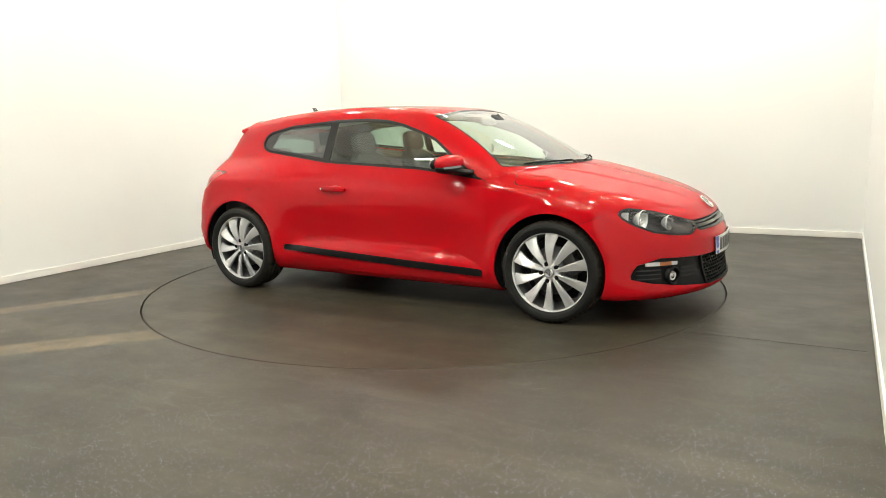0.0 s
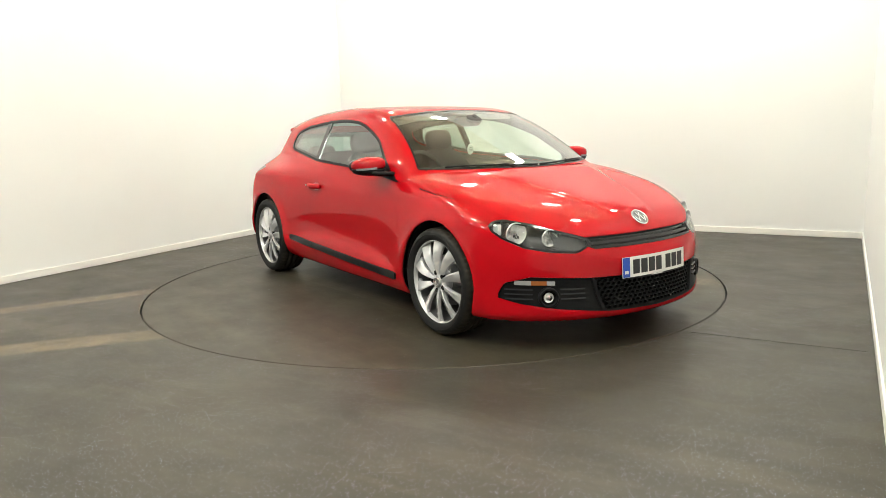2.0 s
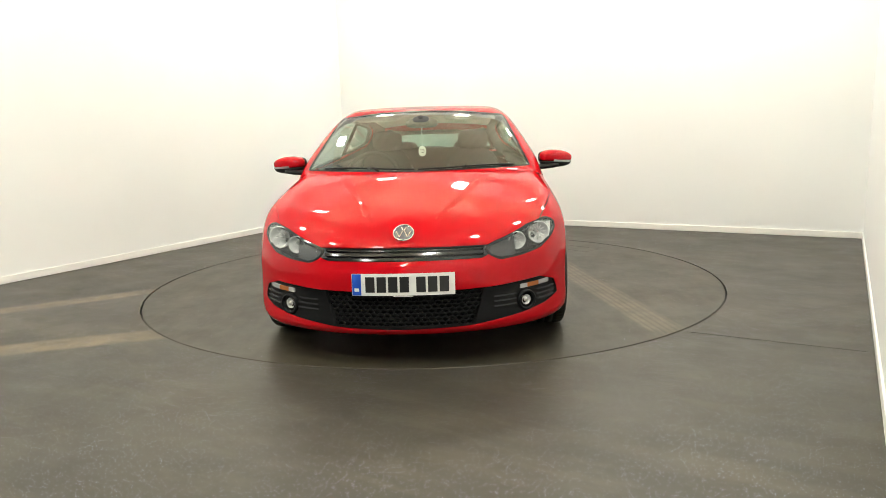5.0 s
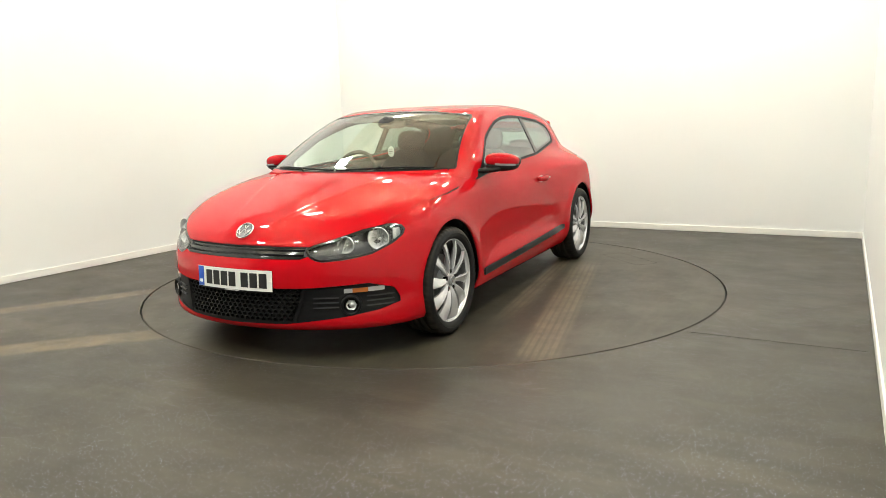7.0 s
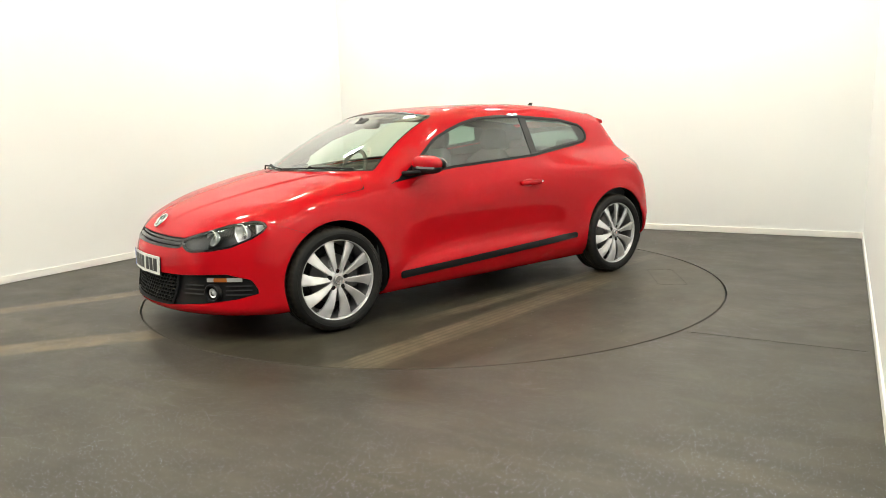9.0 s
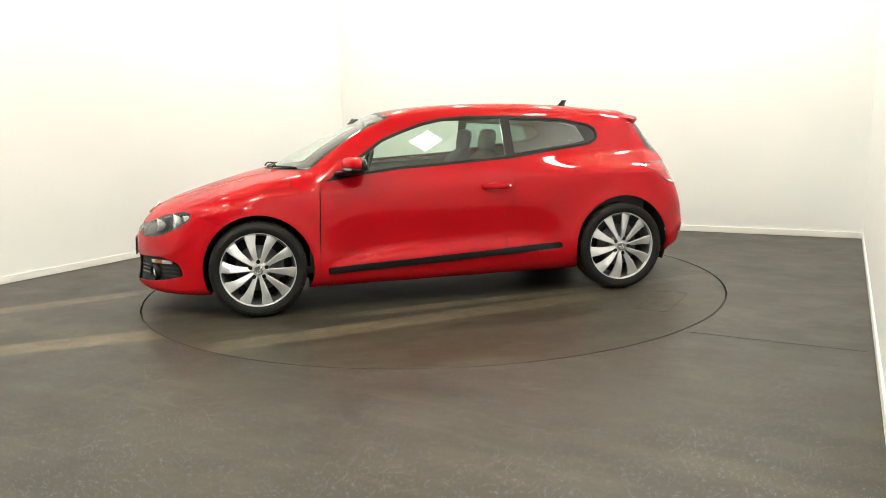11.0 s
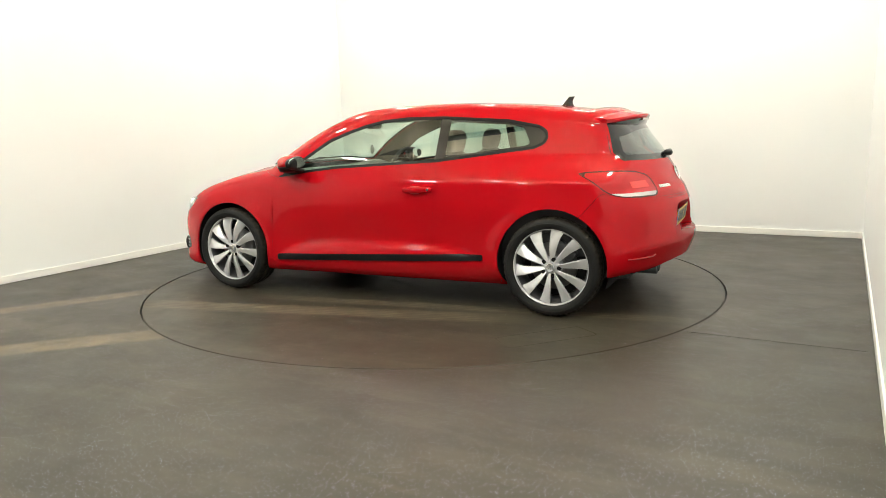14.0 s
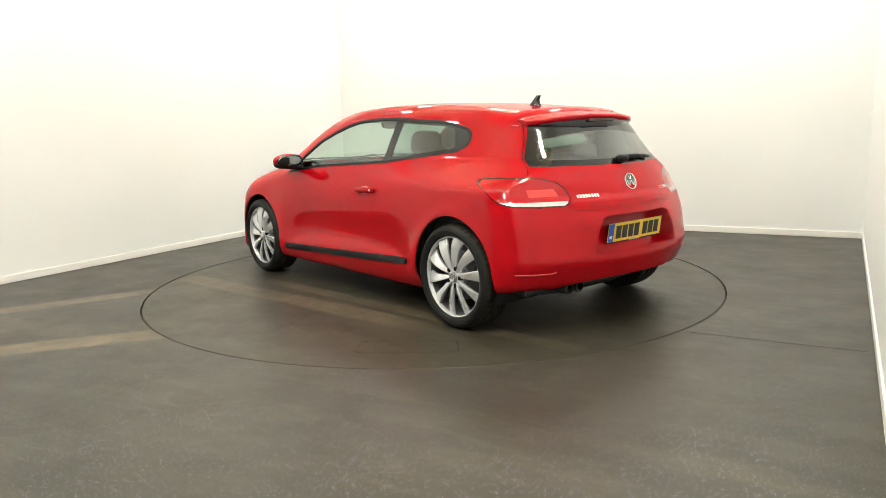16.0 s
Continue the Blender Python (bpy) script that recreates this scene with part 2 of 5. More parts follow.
def build_ceiling():
    """A corrugated sheet with two dark conduits under it."""
    t, verts, faces, n = 0.15, [], [], 240
    for i in range(n + 1):
        u = U0 - t + (U1 - U0 + 2 * t) * i / n
        z = TOP + 0.03 * max(-0.6, min(0.6, 1.4 * math.sin(u * 2 * math.pi / 0.2)))
        verts += [(u, V0 - t, z), (u, V1 + t, z), (u, V1 + t, TOP + 0.1), (u, V0 - t, TOP + 0.1)]
    for i in range(n):
        a, b = 4 * i, 4 * i + 4
        faces += [(a, b, b + 1, a + 1), (a + 2, b + 2, b + 3, a + 3), (a + 1, b + 1, b + 2, a + 2), (a + 3, b + 3, b, a)]
    ob = mesh_object("ceiling", verts, faces, CEIL, smooth=False)
    ob.matrix_basis = Matrix.Rotation(ROOM, 4, "Z")
    tagged(ob, "cream corrugated sheet ceiling of the studio", "ceiling", kind="structure")
    for v, tilt in ((-3.3, 0.25), (-0.9, -0.3)):
        bm = bmesh.new()
        box(bm, -3.0, 3.0, -0.035, 0.035, TOP - 0.13, TOP - 0.06, 0.01, Matrix.Translation((-0.1, v, 0)) @ Matrix.Rotation(tilt, 4, "Z"))
        ob = part("ceiling_conduit", bm, DARK, None)
        ob.matrix_basis = Matrix.Rotation(ROOM, 4, "Z")
        tagged(ob, "dark cable conduit below the corrugated ceiling", "conduit", kind="structure")


def build_lamps():
    first = None
    # all unseen; the row at v = 2.3 is added to brighten the far walls
    spots = [(u, v) for v in (2.3, -3.6, -5.4) for u in (-2.2, -0.75, 0.75, 2.2)] + [(u, v) for u in (-2.3, 2.2) for v in (-1.6, 0.4)]
    for u, v in spots:
        m = Matrix.Rotation(ROOM, 4, "Z") @ Matrix.Translation((u, v, TOP))
        if first is None:
            first = tagged(new("ceiling_light"), "white square suspended panel light below the ceiling", "ceiling light", "studio ceiling lights")
            # the topmost panel is an added fill that only lights the ceiling
            for name, b, mm in (("housing", (-0.16, 0.16, -0.16, 0.16, -0.90, -0.86, 0.006), SKIRT), ("diffuser", (-0.14, 0.14, -0.14, 0.14, -0.905, -0.902), LAMP), ("ceiling_fill_panel", (-0.14, 0.14, -0.14, 0.14, -0.858, -0.855), CEILING_FILL)):
                bm = bmesh.new()
                box(bm, *b)
                part(name, bm, mm, first)
            for x in (-0.14, 0.14):
                bm = bmesh.new()
                box(bm, x - 0.003, x + 0.003, -0.003, 0.003, -0.86, 0.0)
                part("suspension_wire", bm, SKIRT, first)
            lamp = bpy.data.lights.new("tube_light", "AREA")
            lamp.shape, lamp.size, lamp.energy, lamp.color = "SQUARE", 0.25, LAMP_WATTS, LAMP_COLOR
            ob = new("tube_light", lamp)
            ob.parent = first
            ob.matrix_basis = Matrix.Translation((0, 0, -0.909))
            first.matrix_basis = m
        else:
            copy_thing(first, m)


build_floor()
build_walls()
build_ceiling()
build_lamps()


# ---- the car's outer form ----
# car space: x forward, y to its left, z up, origin on the ground midway between the axles
def spline(*knots):
    """A natural cubic through (x, y) knots, straight beyond its ends."""
    k = np.array(sorted(knots), float)
    x, y, n = k[:, 0], k[:, 1], len(k)
    h = np.diff(x)
    a, r = np.eye(n), np.zeros(n)
    for i in range(1, n - 1):
        a[i, i - 1:i + 2] = h[i - 1], 2 * (h[i - 1] + h[i]), h[i]
        r[i] = 6 * ((y[i + 1] - y[i]) / h[i] - (y[i] - y[i - 1]) / h[i - 1])
    m = np.linalg.solve(a, r)
    s0 = (y[1] - y[0]) / h[0] - h[0] * m[1] / 6
    s1 = (y[-1] - y[-2]) / h[-1] + h[-1] * m[-2] / 6

    def f(q):
        q = np.asarray(q, float)
        c = np.clip(q, x[0], x[-1])
        i = np.clip(np.searchsorted(x, c) - 1, 0, n - 2)
        d, e, w = c - x[i], x[i + 1] - c, h[i]
        v = (m[i] * e ** 3 + m[i + 1] * d ** 3) / (6 * w) + (y[i] / w - m[i] * w / 6) * e + (y[i + 1] / w - m[i + 1] * w / 6) * d
        return v + np.minimum(q - x[0], 0) * s0 + np.maximum(q - x[-1], 0) * s1
    return f


def smax(a, b, k):
    h = np.maximum(k - np.abs(a - b), 0.0)
    return np.maximum(a, b) + h * h / (4 * k)


def step(a, b, v):
    t = np.clip((v - a) / (b - a), 0, 1)
    return t * t * (3 - 2 * t)


PLAN = spline((2.1, 0.8025), (1.75, 0.8693), (1.29, 0.8861), (0.6, 0.8754), (0, 0.8705), (-0.6, 0.8736), (-1.29, 0.8895), (-1.75, 0.8661), (-2.1, 0.7987))
SIDE = spline((0.12, -0.07761), (0.2, -0.02744), (0.3, -0.0005308), (0.42, -0.002988), (0.58, -0.007161), (0.72, -0.01366), (0.82, -0.03089), (0.9, -0.06266), (0.97, -0.09908), (1.06, -0.1446), (1.25, -0.2408), (1.4, -0.3218), (1.6, -0.4436))
LIFT = spline((1.6, -0.06356), (0.8, -0.006807), (0, 0.00786), (-0.6, 0.03071), (-1.2, 0.06151), (-1.9, 0.04234))
TAPER = spline((0.8, -0.03622), (0.2, -0.02003), (-0.4, 0.005776), (-0.8, 0.05621), (-1.2, 0.1202), (-1.6, 0.1858), (-2, 0.225))
HOOD = spline((1, 0.9767), (1.3, 0.9266), (1.5, 0.8746), (1.7, 0.8172), (1.9, 0.7523), (2.05, 0.6867), (2.15, 0.6057))
ROOF = spline((0.7, 1.206), (0.45, 1.313), (0.22, 1.357), (-0.05, 1.376), (-0.45, 1.383), (-0.9, 1.363), (-1.37, 1.31), (-1.7, 1.249))
FRONT = spline((0.1, 2.089), (0.17, 2.168), (0.24, 2.18), (0.32, 2.169), (0.42, 2.167), (0.52, 2.16), (0.6, 2.138), (0.68, 2.099), (0.8, 1.974))
REAR = spline((0.12, -1.85), (0.25, -1.957), (0.35, -2.002), (0.45, -2.032), (0.55, -2.031), (0.65, -2.012), (0.75, -1.974), (0.87, -1.92), (0.95, -1.873), (1, -1.842), (1.1, -1.764), (1.2, -1.693), (1.3, -1.614))
FRONT_C, REAR_C, ROOF_C, HOOD_C = (0.379, 0.296), (0.415, -0.0586), (0.0318, 0.0882), (0.0918, 0.0167)
SCREEN_C, LOW_C, TAPER_C = (1.23, 0.538, 0.944, 0.412, 0.0982), (0.164, 0.116, 0.00762), (0.842, 1.03)
AXLE, HUB_Z = 1.289, 0.312


def form(x, y, z):
    """Signed distance, roughly, to the closed body without its openings."""
    y = np.abs(y)
    y2 = y * y
    w = PLAN(x) + SIDE(z - LIFT(x)) - TAPER(x) * step(TAPER_C[0], TAPER_C[1], z)
    for cx in (AXLE, -AXLE):
        d = np.hypot(x - cx, z - HUB_Z)
        w = w + 0.012 * np.exp(-((d - 0.38) / 0.055) ** 2) * step(0.3, 0.45, z + 0.15)
    # the doors tuck in above the sill, with a soft crease
    zc = 0.435 - 0.1 * (x / 0.85) ** 4 - 0.02 * x
    tuck = 0.032 * step(0.95, 0.6, np.abs(x + 0.02)) * np.where(z > zc, np.exp(-((z - zc) / 0.19) ** 2), np.exp(-((z - zc) / 0.055) ** 2))
    w = w - tuck
    side = (y - w) * 0.9
    hood = z - (HOOD(x) - HOOD_C[0] * y2 - HOOD_C[1] * y2 * y2)
    xe = x + SCREEN_C[1] * y2
    u = (SCREEN_C[0] - xe) / 0.8
    screen = (z - (SCREEN_C[2] + SCREEN_C[3] * u + SCREEN_C[4] * u * (1 - u))) * 0.9
    # two creases run back across the bonnet from beside the badge
    crease = 0.13 + 0.40 * (2.05 - x)
    hood = hood - 0.006 * step(crease + 0.025, crease - 0.025, y) * step(1.02, 1.3, x) * step(2.1, 1.95, x)
    roof = z - (ROOF(x) - ROOF_C[0] * y2 - ROOF_C[1] * y2 * y2)
    top = -smax(-hood, -smax(screen, roof, 0.06), 0.015)
    front = x - (FRONT(z) - FRONT_C[0] * y2 - FRONT_C[1] * y2 * y2)
    rear = (REAR(z) + REAR_C[0] * y2 + REAR_C[1] * y2 * y2) - x
    rear = rear - 0.016 * step(0.53, 0.43, z) - 0.012 * step(0.815, 0.765, z)
    low = (LOW_C[0] + LOW_C[1] * step(-1.25, -1.8, x) + LOW_C[2] * step(1.5, 2.1, x)) - z
    f = smax(side, top, 0.10)
    f = smax(f, front * 0.95, 0.14)
    f = smax(f, rear * 0.9, 0.13)
    return smax(f, low, 0.05)


def spine(x):
    return 0.62 - 0.06 * x


def shoot(o, d, far=3.0):
    """Where rays from inside the body leave it."""
    lo, hi = np.zeros(len(o)), np.full(len(o), far)
    for _ in range(34):
        mid = (lo + hi) / 2
        p = o + d * mid[:, None]
        inside = form(p[:, 0], p[:, 1], p[:, 2]) < 0
        lo, hi = np.where(inside, mid, lo), np.where(inside, hi, mid)
    return o + d * ((lo + hi) / 2)[:, None]


def facing(p, h=0.002):
    g = np.stack([form(*(p + s * np.eye(3)[i]).T) - form(*(p - s * np.eye(3)[i]).T) for i, s in ((0, h), (1, h), (2, h))], 1)
    return g / np.linalg.norm(g, axis=1)[:, None]


class Skin:
    """Polygons with a normal at each corner, that can be cut along curves."""

    def __init__(self, v, n, polys):
        self.v, self.n, self.polys = np.asarray(v, float).reshape(-1, 3), np.asarray(n, float).reshape(-1, 3), polys

    def cut(self, f, gap=0.0):
        """What lies where f > gap, and what lies where f < -gap."""
        if not len(self.polys):
            return self, self
        d = f(*self.v.T)
        return self._keep(d - gap), self._keep(-d - gap)

    def _keep(self, d):
        v, n, out, made = [tuple(p) for p in self.v], [tuple(p) for p in self.n], [], {}
        pos = d > 0
        for poly in self.polys:
            s = [pos[i] for i in poly]
            if all(s):
                out.append(poly)
                continue
            if not any(s):
                continue
            new_poly = []
            for i, j in zip(poly, poly[1:] + poly[:1]):
                if pos[i]:
                    new_poly.append(i)
                if pos[i] != pos[j]:
                    key = (min(i, j), max(i, j))
                    if key not in made:
                        a, b = key
                        t = d[a] / (d[a] - d[b])
                        made[key] = len(v)
                        v.append(tuple(self.v[a] + t * (self.v[b] - self.v[a])))
                        n.append(tuple(self.n[a] + t * (self.n[b] - self.n[a])))
                    new_poly.append(made[key])
            if len(new_poly) > 2:
                out.append(new_poly)
        return Skin(v, n, out)._tidy()

    def _tidy(self):
        used = sorted({i for p in self.polys for i in p})
        at = {i: k for k, i in enumerate(used)}
        return Skin(self.v[used], self.n[used], [[at[i] for i in p] for p in self.polys])

    def within(self, *fs):
        """What lies where all of fs are positive, cut one after the other."""
        s = self
        for f in fs:
            s, _ = s.cut(f)
        return s

    def flipped(self):
        s = np.array([1, -1, 1])
        return Skin(self.v * s, self.n * s, [p[::-1] for p in self.polys])

    def plus(self, other):
        k = len(self.v)
        return Skin(np.vstack([self.v, other.v]), np.vstack([self.n, other.n]), self.polys + [[i + k for i in p] for p in other.polys])

    def whole(self):
        """Both halves, joined along the middle plane."""
        s = self.plus(self.flipped())
        half, at = len(self.v), {}
        for i in range(half):
            if abs(self.v[i][1]) < 1e-5:
                at[i + half] = i
        s.polys = [[at.get(i, i) for i in p] for p in s.polys]
        return s._tidy()

    def moved(self, d):
        return Skin(self.v + self.n * d, self.n, self.polys)

    def build(self, name, material, parent, label="", rim=0.012):
        v, n, faces = list(map(tuple, self.v)), list(map(tuple, self.n)), [list(p) for p in self.polys]
        if rim:
            count = {}
            for p in self.polys:
                for i, j in zip(p, p[1:] + p[:1]):
                    count[(min(i, j), max(i, j))] = None if (min(i, j), max(i, j)) in count else (i, j)
            low = {}
            for e in [e for e in count.values() if e]:
                for i in e:
                    if i not in low:
                        low[i] = len(v)
                        v.append(tuple(self.v[i] - rim * self.n[i]))
                        n.append(n[i])
                faces.append([e[1], e[0], low[e[0]], low[e[1]]])
        return mesh_object(name, v, faces, material, parent, label, True, n)


def shape(points, r=0.0):
    """Signed distance to a closed polygon in two axes (positive inside), its corners rounded by r."""
    p = np.array(points, float)
    q = np.roll(p, -1, 0)

    def f(a, b):
        a, b = np.asarray(a, float), np.asarray(b, float)
        best, inside = np.full(a.shape, 1e9), np.zeros(a.shape, bool)
        for (x0, y0), (x1, y1) in zip(p, q):
            dx, dy = x1 - x0, y1 - y0
            t = np.clip(((a - x0) * dx + (b - y0) * dy) / (dx * dx + dy * dy), 0, 1)
            best = np.minimum(best, np.hypot(a - x0 - t * dx, b - y0 - t * dy))
            if y0 != y1:
                inside ^= ((y0 > b) != (y1 > b)) & (a < (x1 - x0) * (b - y0) / (y1 - y0) + x0)
        return np.where(inside, best, -best) + r
    return f


def body_skin():
    """The left half of the closed body as a fine grid."""
    xa, xb, na, nb, nx, nphi = -1.45, 1.5, 42, 42, 150, 110
    o, d = [], []
    phi = np.linspace(-math.pi / 2, math.pi / 2, nphi)
    rows = [(xa, -math.pi / 2 * (1 - i / na)) for i in range(na)] + [(x, 0.0) for x in np.linspace(xa, xb, nx)] + [(xb, math.pi / 2 * (i + 1) / nb) for i in range(nb)]
    for x, psi in rows:
        for f in phi:
            o.append((x, 0, spine(x)))
            d.append((math.sin(psi), math.cos(psi) * math.cos(f), math.cos(psi) * math.sin(f)))
    v = shoot(np.array(o), np.array(d))
    v[::nphi, 1] = v[nphi - 1::nphi, 1] = 0
    polys = []
    for i in range(len(rows) - 1):
        for j in range(nphi - 1):
            a = i * nphi + j
            polys.append([a, a + nphi, a + nphi + 1, a + 1])
    n = facing(v)
    c = np.cross(v[polys[8000][1]] - v[polys[8000][0]], v[polys[8000][2]] - v[polys[8000][0]])
    if c @ n[polys[8000][0]] < 0:
        polys = [p[::-1] for p in polys]
    # the end rows meet in one point
    keep = []
    for p in polys:
        pts = v[p]
        if np.linalg.norm(pts[0] - pts[2]) > 1e-7 and np.linalg.norm(np.cross(pts[2] - pts[0], pts[3] - pts[1])) > 1e-10:
            keep.append(p)
    return Skin(v, n, keep)


HALF = math.sqrt(0.5)
DLO = shape([(0.84, 0.872), (0.56, 0.912), (0.33, 0.937), (-0.47, 0.979), (-1.12, 1.056), (-1.185, 1.085), (-1.205, 1.125), (-1.19, 1.175), (-1.14, 1.208), (-0.92, 1.252), (-0.46, 1.284),
             (-0.2, 1.287), (0.0, 1.272), (0.14, 1.243), (0.29, 1.195), (0.43, 1.141), (0.6, 1.025), (0.72, 0.94)])
SCREEN = shape([(-1, 0.945), (0, 0.945), (0.4, 0.948), (0.738, 0.951), (0.672, 1.10), (0.598, 1.275), (0.575, 1.297), (0.3, 1.326), (0, 1.335), (-1, 1.335)])
BACKLIGHT = shape([(-1, 0.966), (0, 0.966), (0.35, 0.969), (0.61, 0.974), (0.575, 1.04), (0.522, 1.135), (0.482, 1.215), (0.42, 1.24), (0, 1.262), (-1, 1.262)])
TAIL = shape([(-0.445, 0.906), (-0.5, 0.917), (-0.575, 0.921), (-0.7, 0.92), (-0.82, 0.91), (-0.909, 0.889), (-0.96, 0.85), (-0.988, 0.799), (-0.975, 0.76), (-0.954, 0.752), (-0.8, 0.754), (-0.653, 0.76), (-0.59, 0.775), (-0.543, 0.801), (-0.486, 0.86)])
LAMP_EYE = shape([(-0.622, 0.69), (-0.645, 0.709), (-0.708, 0.716), (-0.851, 0.694), (-0.99, 0.658), (-1.111, 0.626), (-1.165, 0.604), (-1.15, 0.565), (-1.102, 0.538), (-0.96, 0.548), (-0.823, 0.57), (-0.702, 0.617), (-0.64, 0.655)])
SLOT = shape([(-1, 0.553), (0, 0.553), (0.40, 0.556), (0.475, 0.59), (0.47, 0.615), (0.2, 0.616), (0, 0.615), (-1, 0.615)])
EXHAUST_GAP = shape([(-1, 0.1), (-1, 0.332), (0, 0.332), (0.3, 0.328), (0.46, 0.316), (0.56, 0.298), (0.66, 0.25), (0.72, 0.1)])
MOUTH = shape([(-1, 0.40), (0, 0.40), (0.45, 0.406), (0.70, 0.42), (0.79, 0.385), (0.815, 0.305), (0.745, 0.275), (0.6, 0.248), (0.33, 0.218), (0, 0.21), (-1, 0.21)])
MESH_IN = shape([(-1, 0.5), (0.44, 0.5), (0.425, 0.40), (0.40, 0.30), (0.33, 0.1), (-1, 0.1)])
BONNET = shape([(0.6, -1), (0.6, 0.70), (1.0, 0.70), (1.035, 0.76), (1.045, 0.822), (1.23, 0.826), (1.4, 0.813), (1.57, 0.78), (1.66, 0.752), (1.75, 0.722), (2.0, 0.66), (2.4, 0.62), (2.4, -1)])
DOOR = shape([(0.858, 0.869), (0.862, 0.80), (0.873, 0.56), (0.89, 0.205), (-0.385, 0.205), (-0.41, 0.35), (-0.455, 0.6), (-0.482, 0.773), (-0.485, 0.87), (-0.458, 0.985), (-0.458, 0.995), (0.33, 0.952), (0.56, 0.927), (0.8, 0.885)])
BUMPER = shape([(1.3, 0.55), (1.53, 0.645), (1.66, 0.698), (1.75, 0.702), (2.4, 0.702), (2.4, 0), (1.3, 0)])
WING = shape([(0.8, 0), (0.8, 0.868), (0.93, 0.9), (1.02, 0.925), (1.1, 0.99), (2.4, 0.99), (2.4, 0)])
TAIL_BUMPER = shape([(-1.3, 0.5), (-1.49, 0.66), (-1.60, 0.79), (-1.8, 0.755), (-1.93, 0.725), (-2.4, 0.715), (-2.4, 0), (-1.3, 0)])
LID = shape([(-1, 0.6), (0.5, 0.6), (0.51, 0.752), (0.46, 0.80), (0.53, 0.89), (0.662, 0.922), (0.618, 0.971), (0.531, 1.135), (0.478, 1.268), (0.46, 1.32), (0.46, 1.6), (-1, 1.6)])


def arch(x, y, z):
    return np.maximum(0.357 - np.hypot(x - 1.283, z - 0.325), 0.357 - np.hypot(x + 1.292, z - 0.335)) + np.minimum(0, (y - 0.45) * 2)


STRIP = shape([(0.83, 0.305), (0.845, 0.285), (0.83, 0.262), (0.0, 0.296), (-0.83, 0.338), (-0.842, 0.355), (-0.825, 0.378), (0.0, 0.34)])
RECESS = shape([(-1, 0.688), (0.27, 0.688), (0.32, 0.665), (0.36, 0.6), (0.40, 0.5), (0.385, 0.475), (-1, 0.468)])


def build_body(car):
    s = body_skin()
    _, s = s.cut(arch)
    both = lambda k, name, m, label="", rim=0.012: (k.build(name, m, car, label, rim), k.flipped().build(name, m, car, label, rim))
    side = lambda f, lo=0.4: (lambda x, y, z: np.minimum(f(x, z), y - lo))
    fore = lambda f, lo=1.0: (lambda x, y, z: np.minimum(f(y, z), x - lo))
    aft = lambda f, hi=-1.35: (lambda x, y, z: np.minimum(f(y, z), hi - x))
    strip, _ = s.cut(side(STRIP))
    for piece in strip.cut(lambda x, y, z: x + 0.408, 0.0015):
        low = piece.moved(0.013)
        both(low, "side_moulding", MOULD, "black rubbing strip along the door", 0.016)

    dlo, s = s.cut(side(DLO))
    edge, pane = dlo.cut(lambda x, y, z: 0.017 - DLO(x, z))
    both(edge.moved(0.002), "window_trim", BLACK, "matt black window surround")
    tri, pane = pane.cut(lambda x, y, z: x - 0.62 - 0.25 * (z - 0.93))
    both(tri, "mirror_sail", BLACK)
    pillar, rest = pane.cut(lambda x, y, z: 0.034 - np.abs(x + 0.482))
    both(pillar, "pillar_cover", GLOSS, "gloss black centre pillar cover")
    quarter, door = rest.cut(lambda x, y, z: -0.482 - x)
    both(door.moved(-0.004), "door_glass", GLASS, "green tinted door glass", 0.0)
    # gloss black band in the pane replaces the inner pillar trim seen through it
    border, quarter = quarter.cut(lambda x, y, z: np.maximum(0.03 - DLO(x, z), -1.07 - 0.5 * (1.13 - z) - x))
    both(border.moved(-0.002), "quarter_trim_band", GLOSS, "black band standing in for the pillar trim behind the quarter glass")
    both(quarter.moved(-0.002), "quarter_glass", GLASS_DARK, "dark tinted rear quarter glass", 0.0)

    screen, s = s.cut(fore(SCREEN, 0.2))
    seal, screen = screen.cut(lambda x, y, z: 0.007 - SCREEN(y, z))
    seal.whole().build("windscreen_seal", BLACK, car, "black rubber windscreen seal")
    screen.whole().moved(-0.002).build("windscreen", GLASS, car, "lightly tinted windscreen", 0.0)
    back, s = s.cut(aft(BACKLIGHT))
    # border is real at the edge; its deep top band paints the spoiler's shadow
    band, back = back.cut(lambda x, y, z: np.maximum(0.035 - BACKLIGHT(y, z), z - 1.168 + 0.2 * y * y))
    band.whole().build("rear_window_border", GLOSS, car, "black rear window border, widened at the top as spoiler shade")
    back.whole().build("rear_window", GLASS_REAR, car, "dark tinted rear window", 0.0)

    shell_open = s
    tail, s = s.cut(lambda x, y, z: np.minimum(TAIL(HALF * (x + y), z), -1.2 - x), 0.0008)
    eye, s = s.cut(lambda x, y, z: np.minimum(LAMP_EYE(HALF * (y - x), z), x - 1.2), 0.0008)
    slot, s = s.cut(fore(SLOT, 1.5), 0.0005)
    mouth, s = s.cut(fore(MOUTH, 1.5), 0.0005)
    recess, s = s.cut(aft(RECESS, -1.6))
    _, s = s.cut(aft(EXHAUST_GAP, -1.7))
    hidden = lambda x, y, z: np.minimum(np.minimum(TAIL(HALF * (x + y), z), -1.2 - x), 9)
    _, inner = shell_open.cut(hidden)
    _, inner = inner.cut(lambda x, y, z: np.minimum(LAMP_EYE(HALF * (y - x), z), x - 1.2))
    _, inner = inner.cut(fore(SLOT, 1.5))
    _, inner = inner.cut(fore(MOUTH, 1.5))
    _, inner = inner.cut(aft(RECESS, -1.6))
    _, inner = inner.cut(aft(EXHAUST_GAP, -1.7))
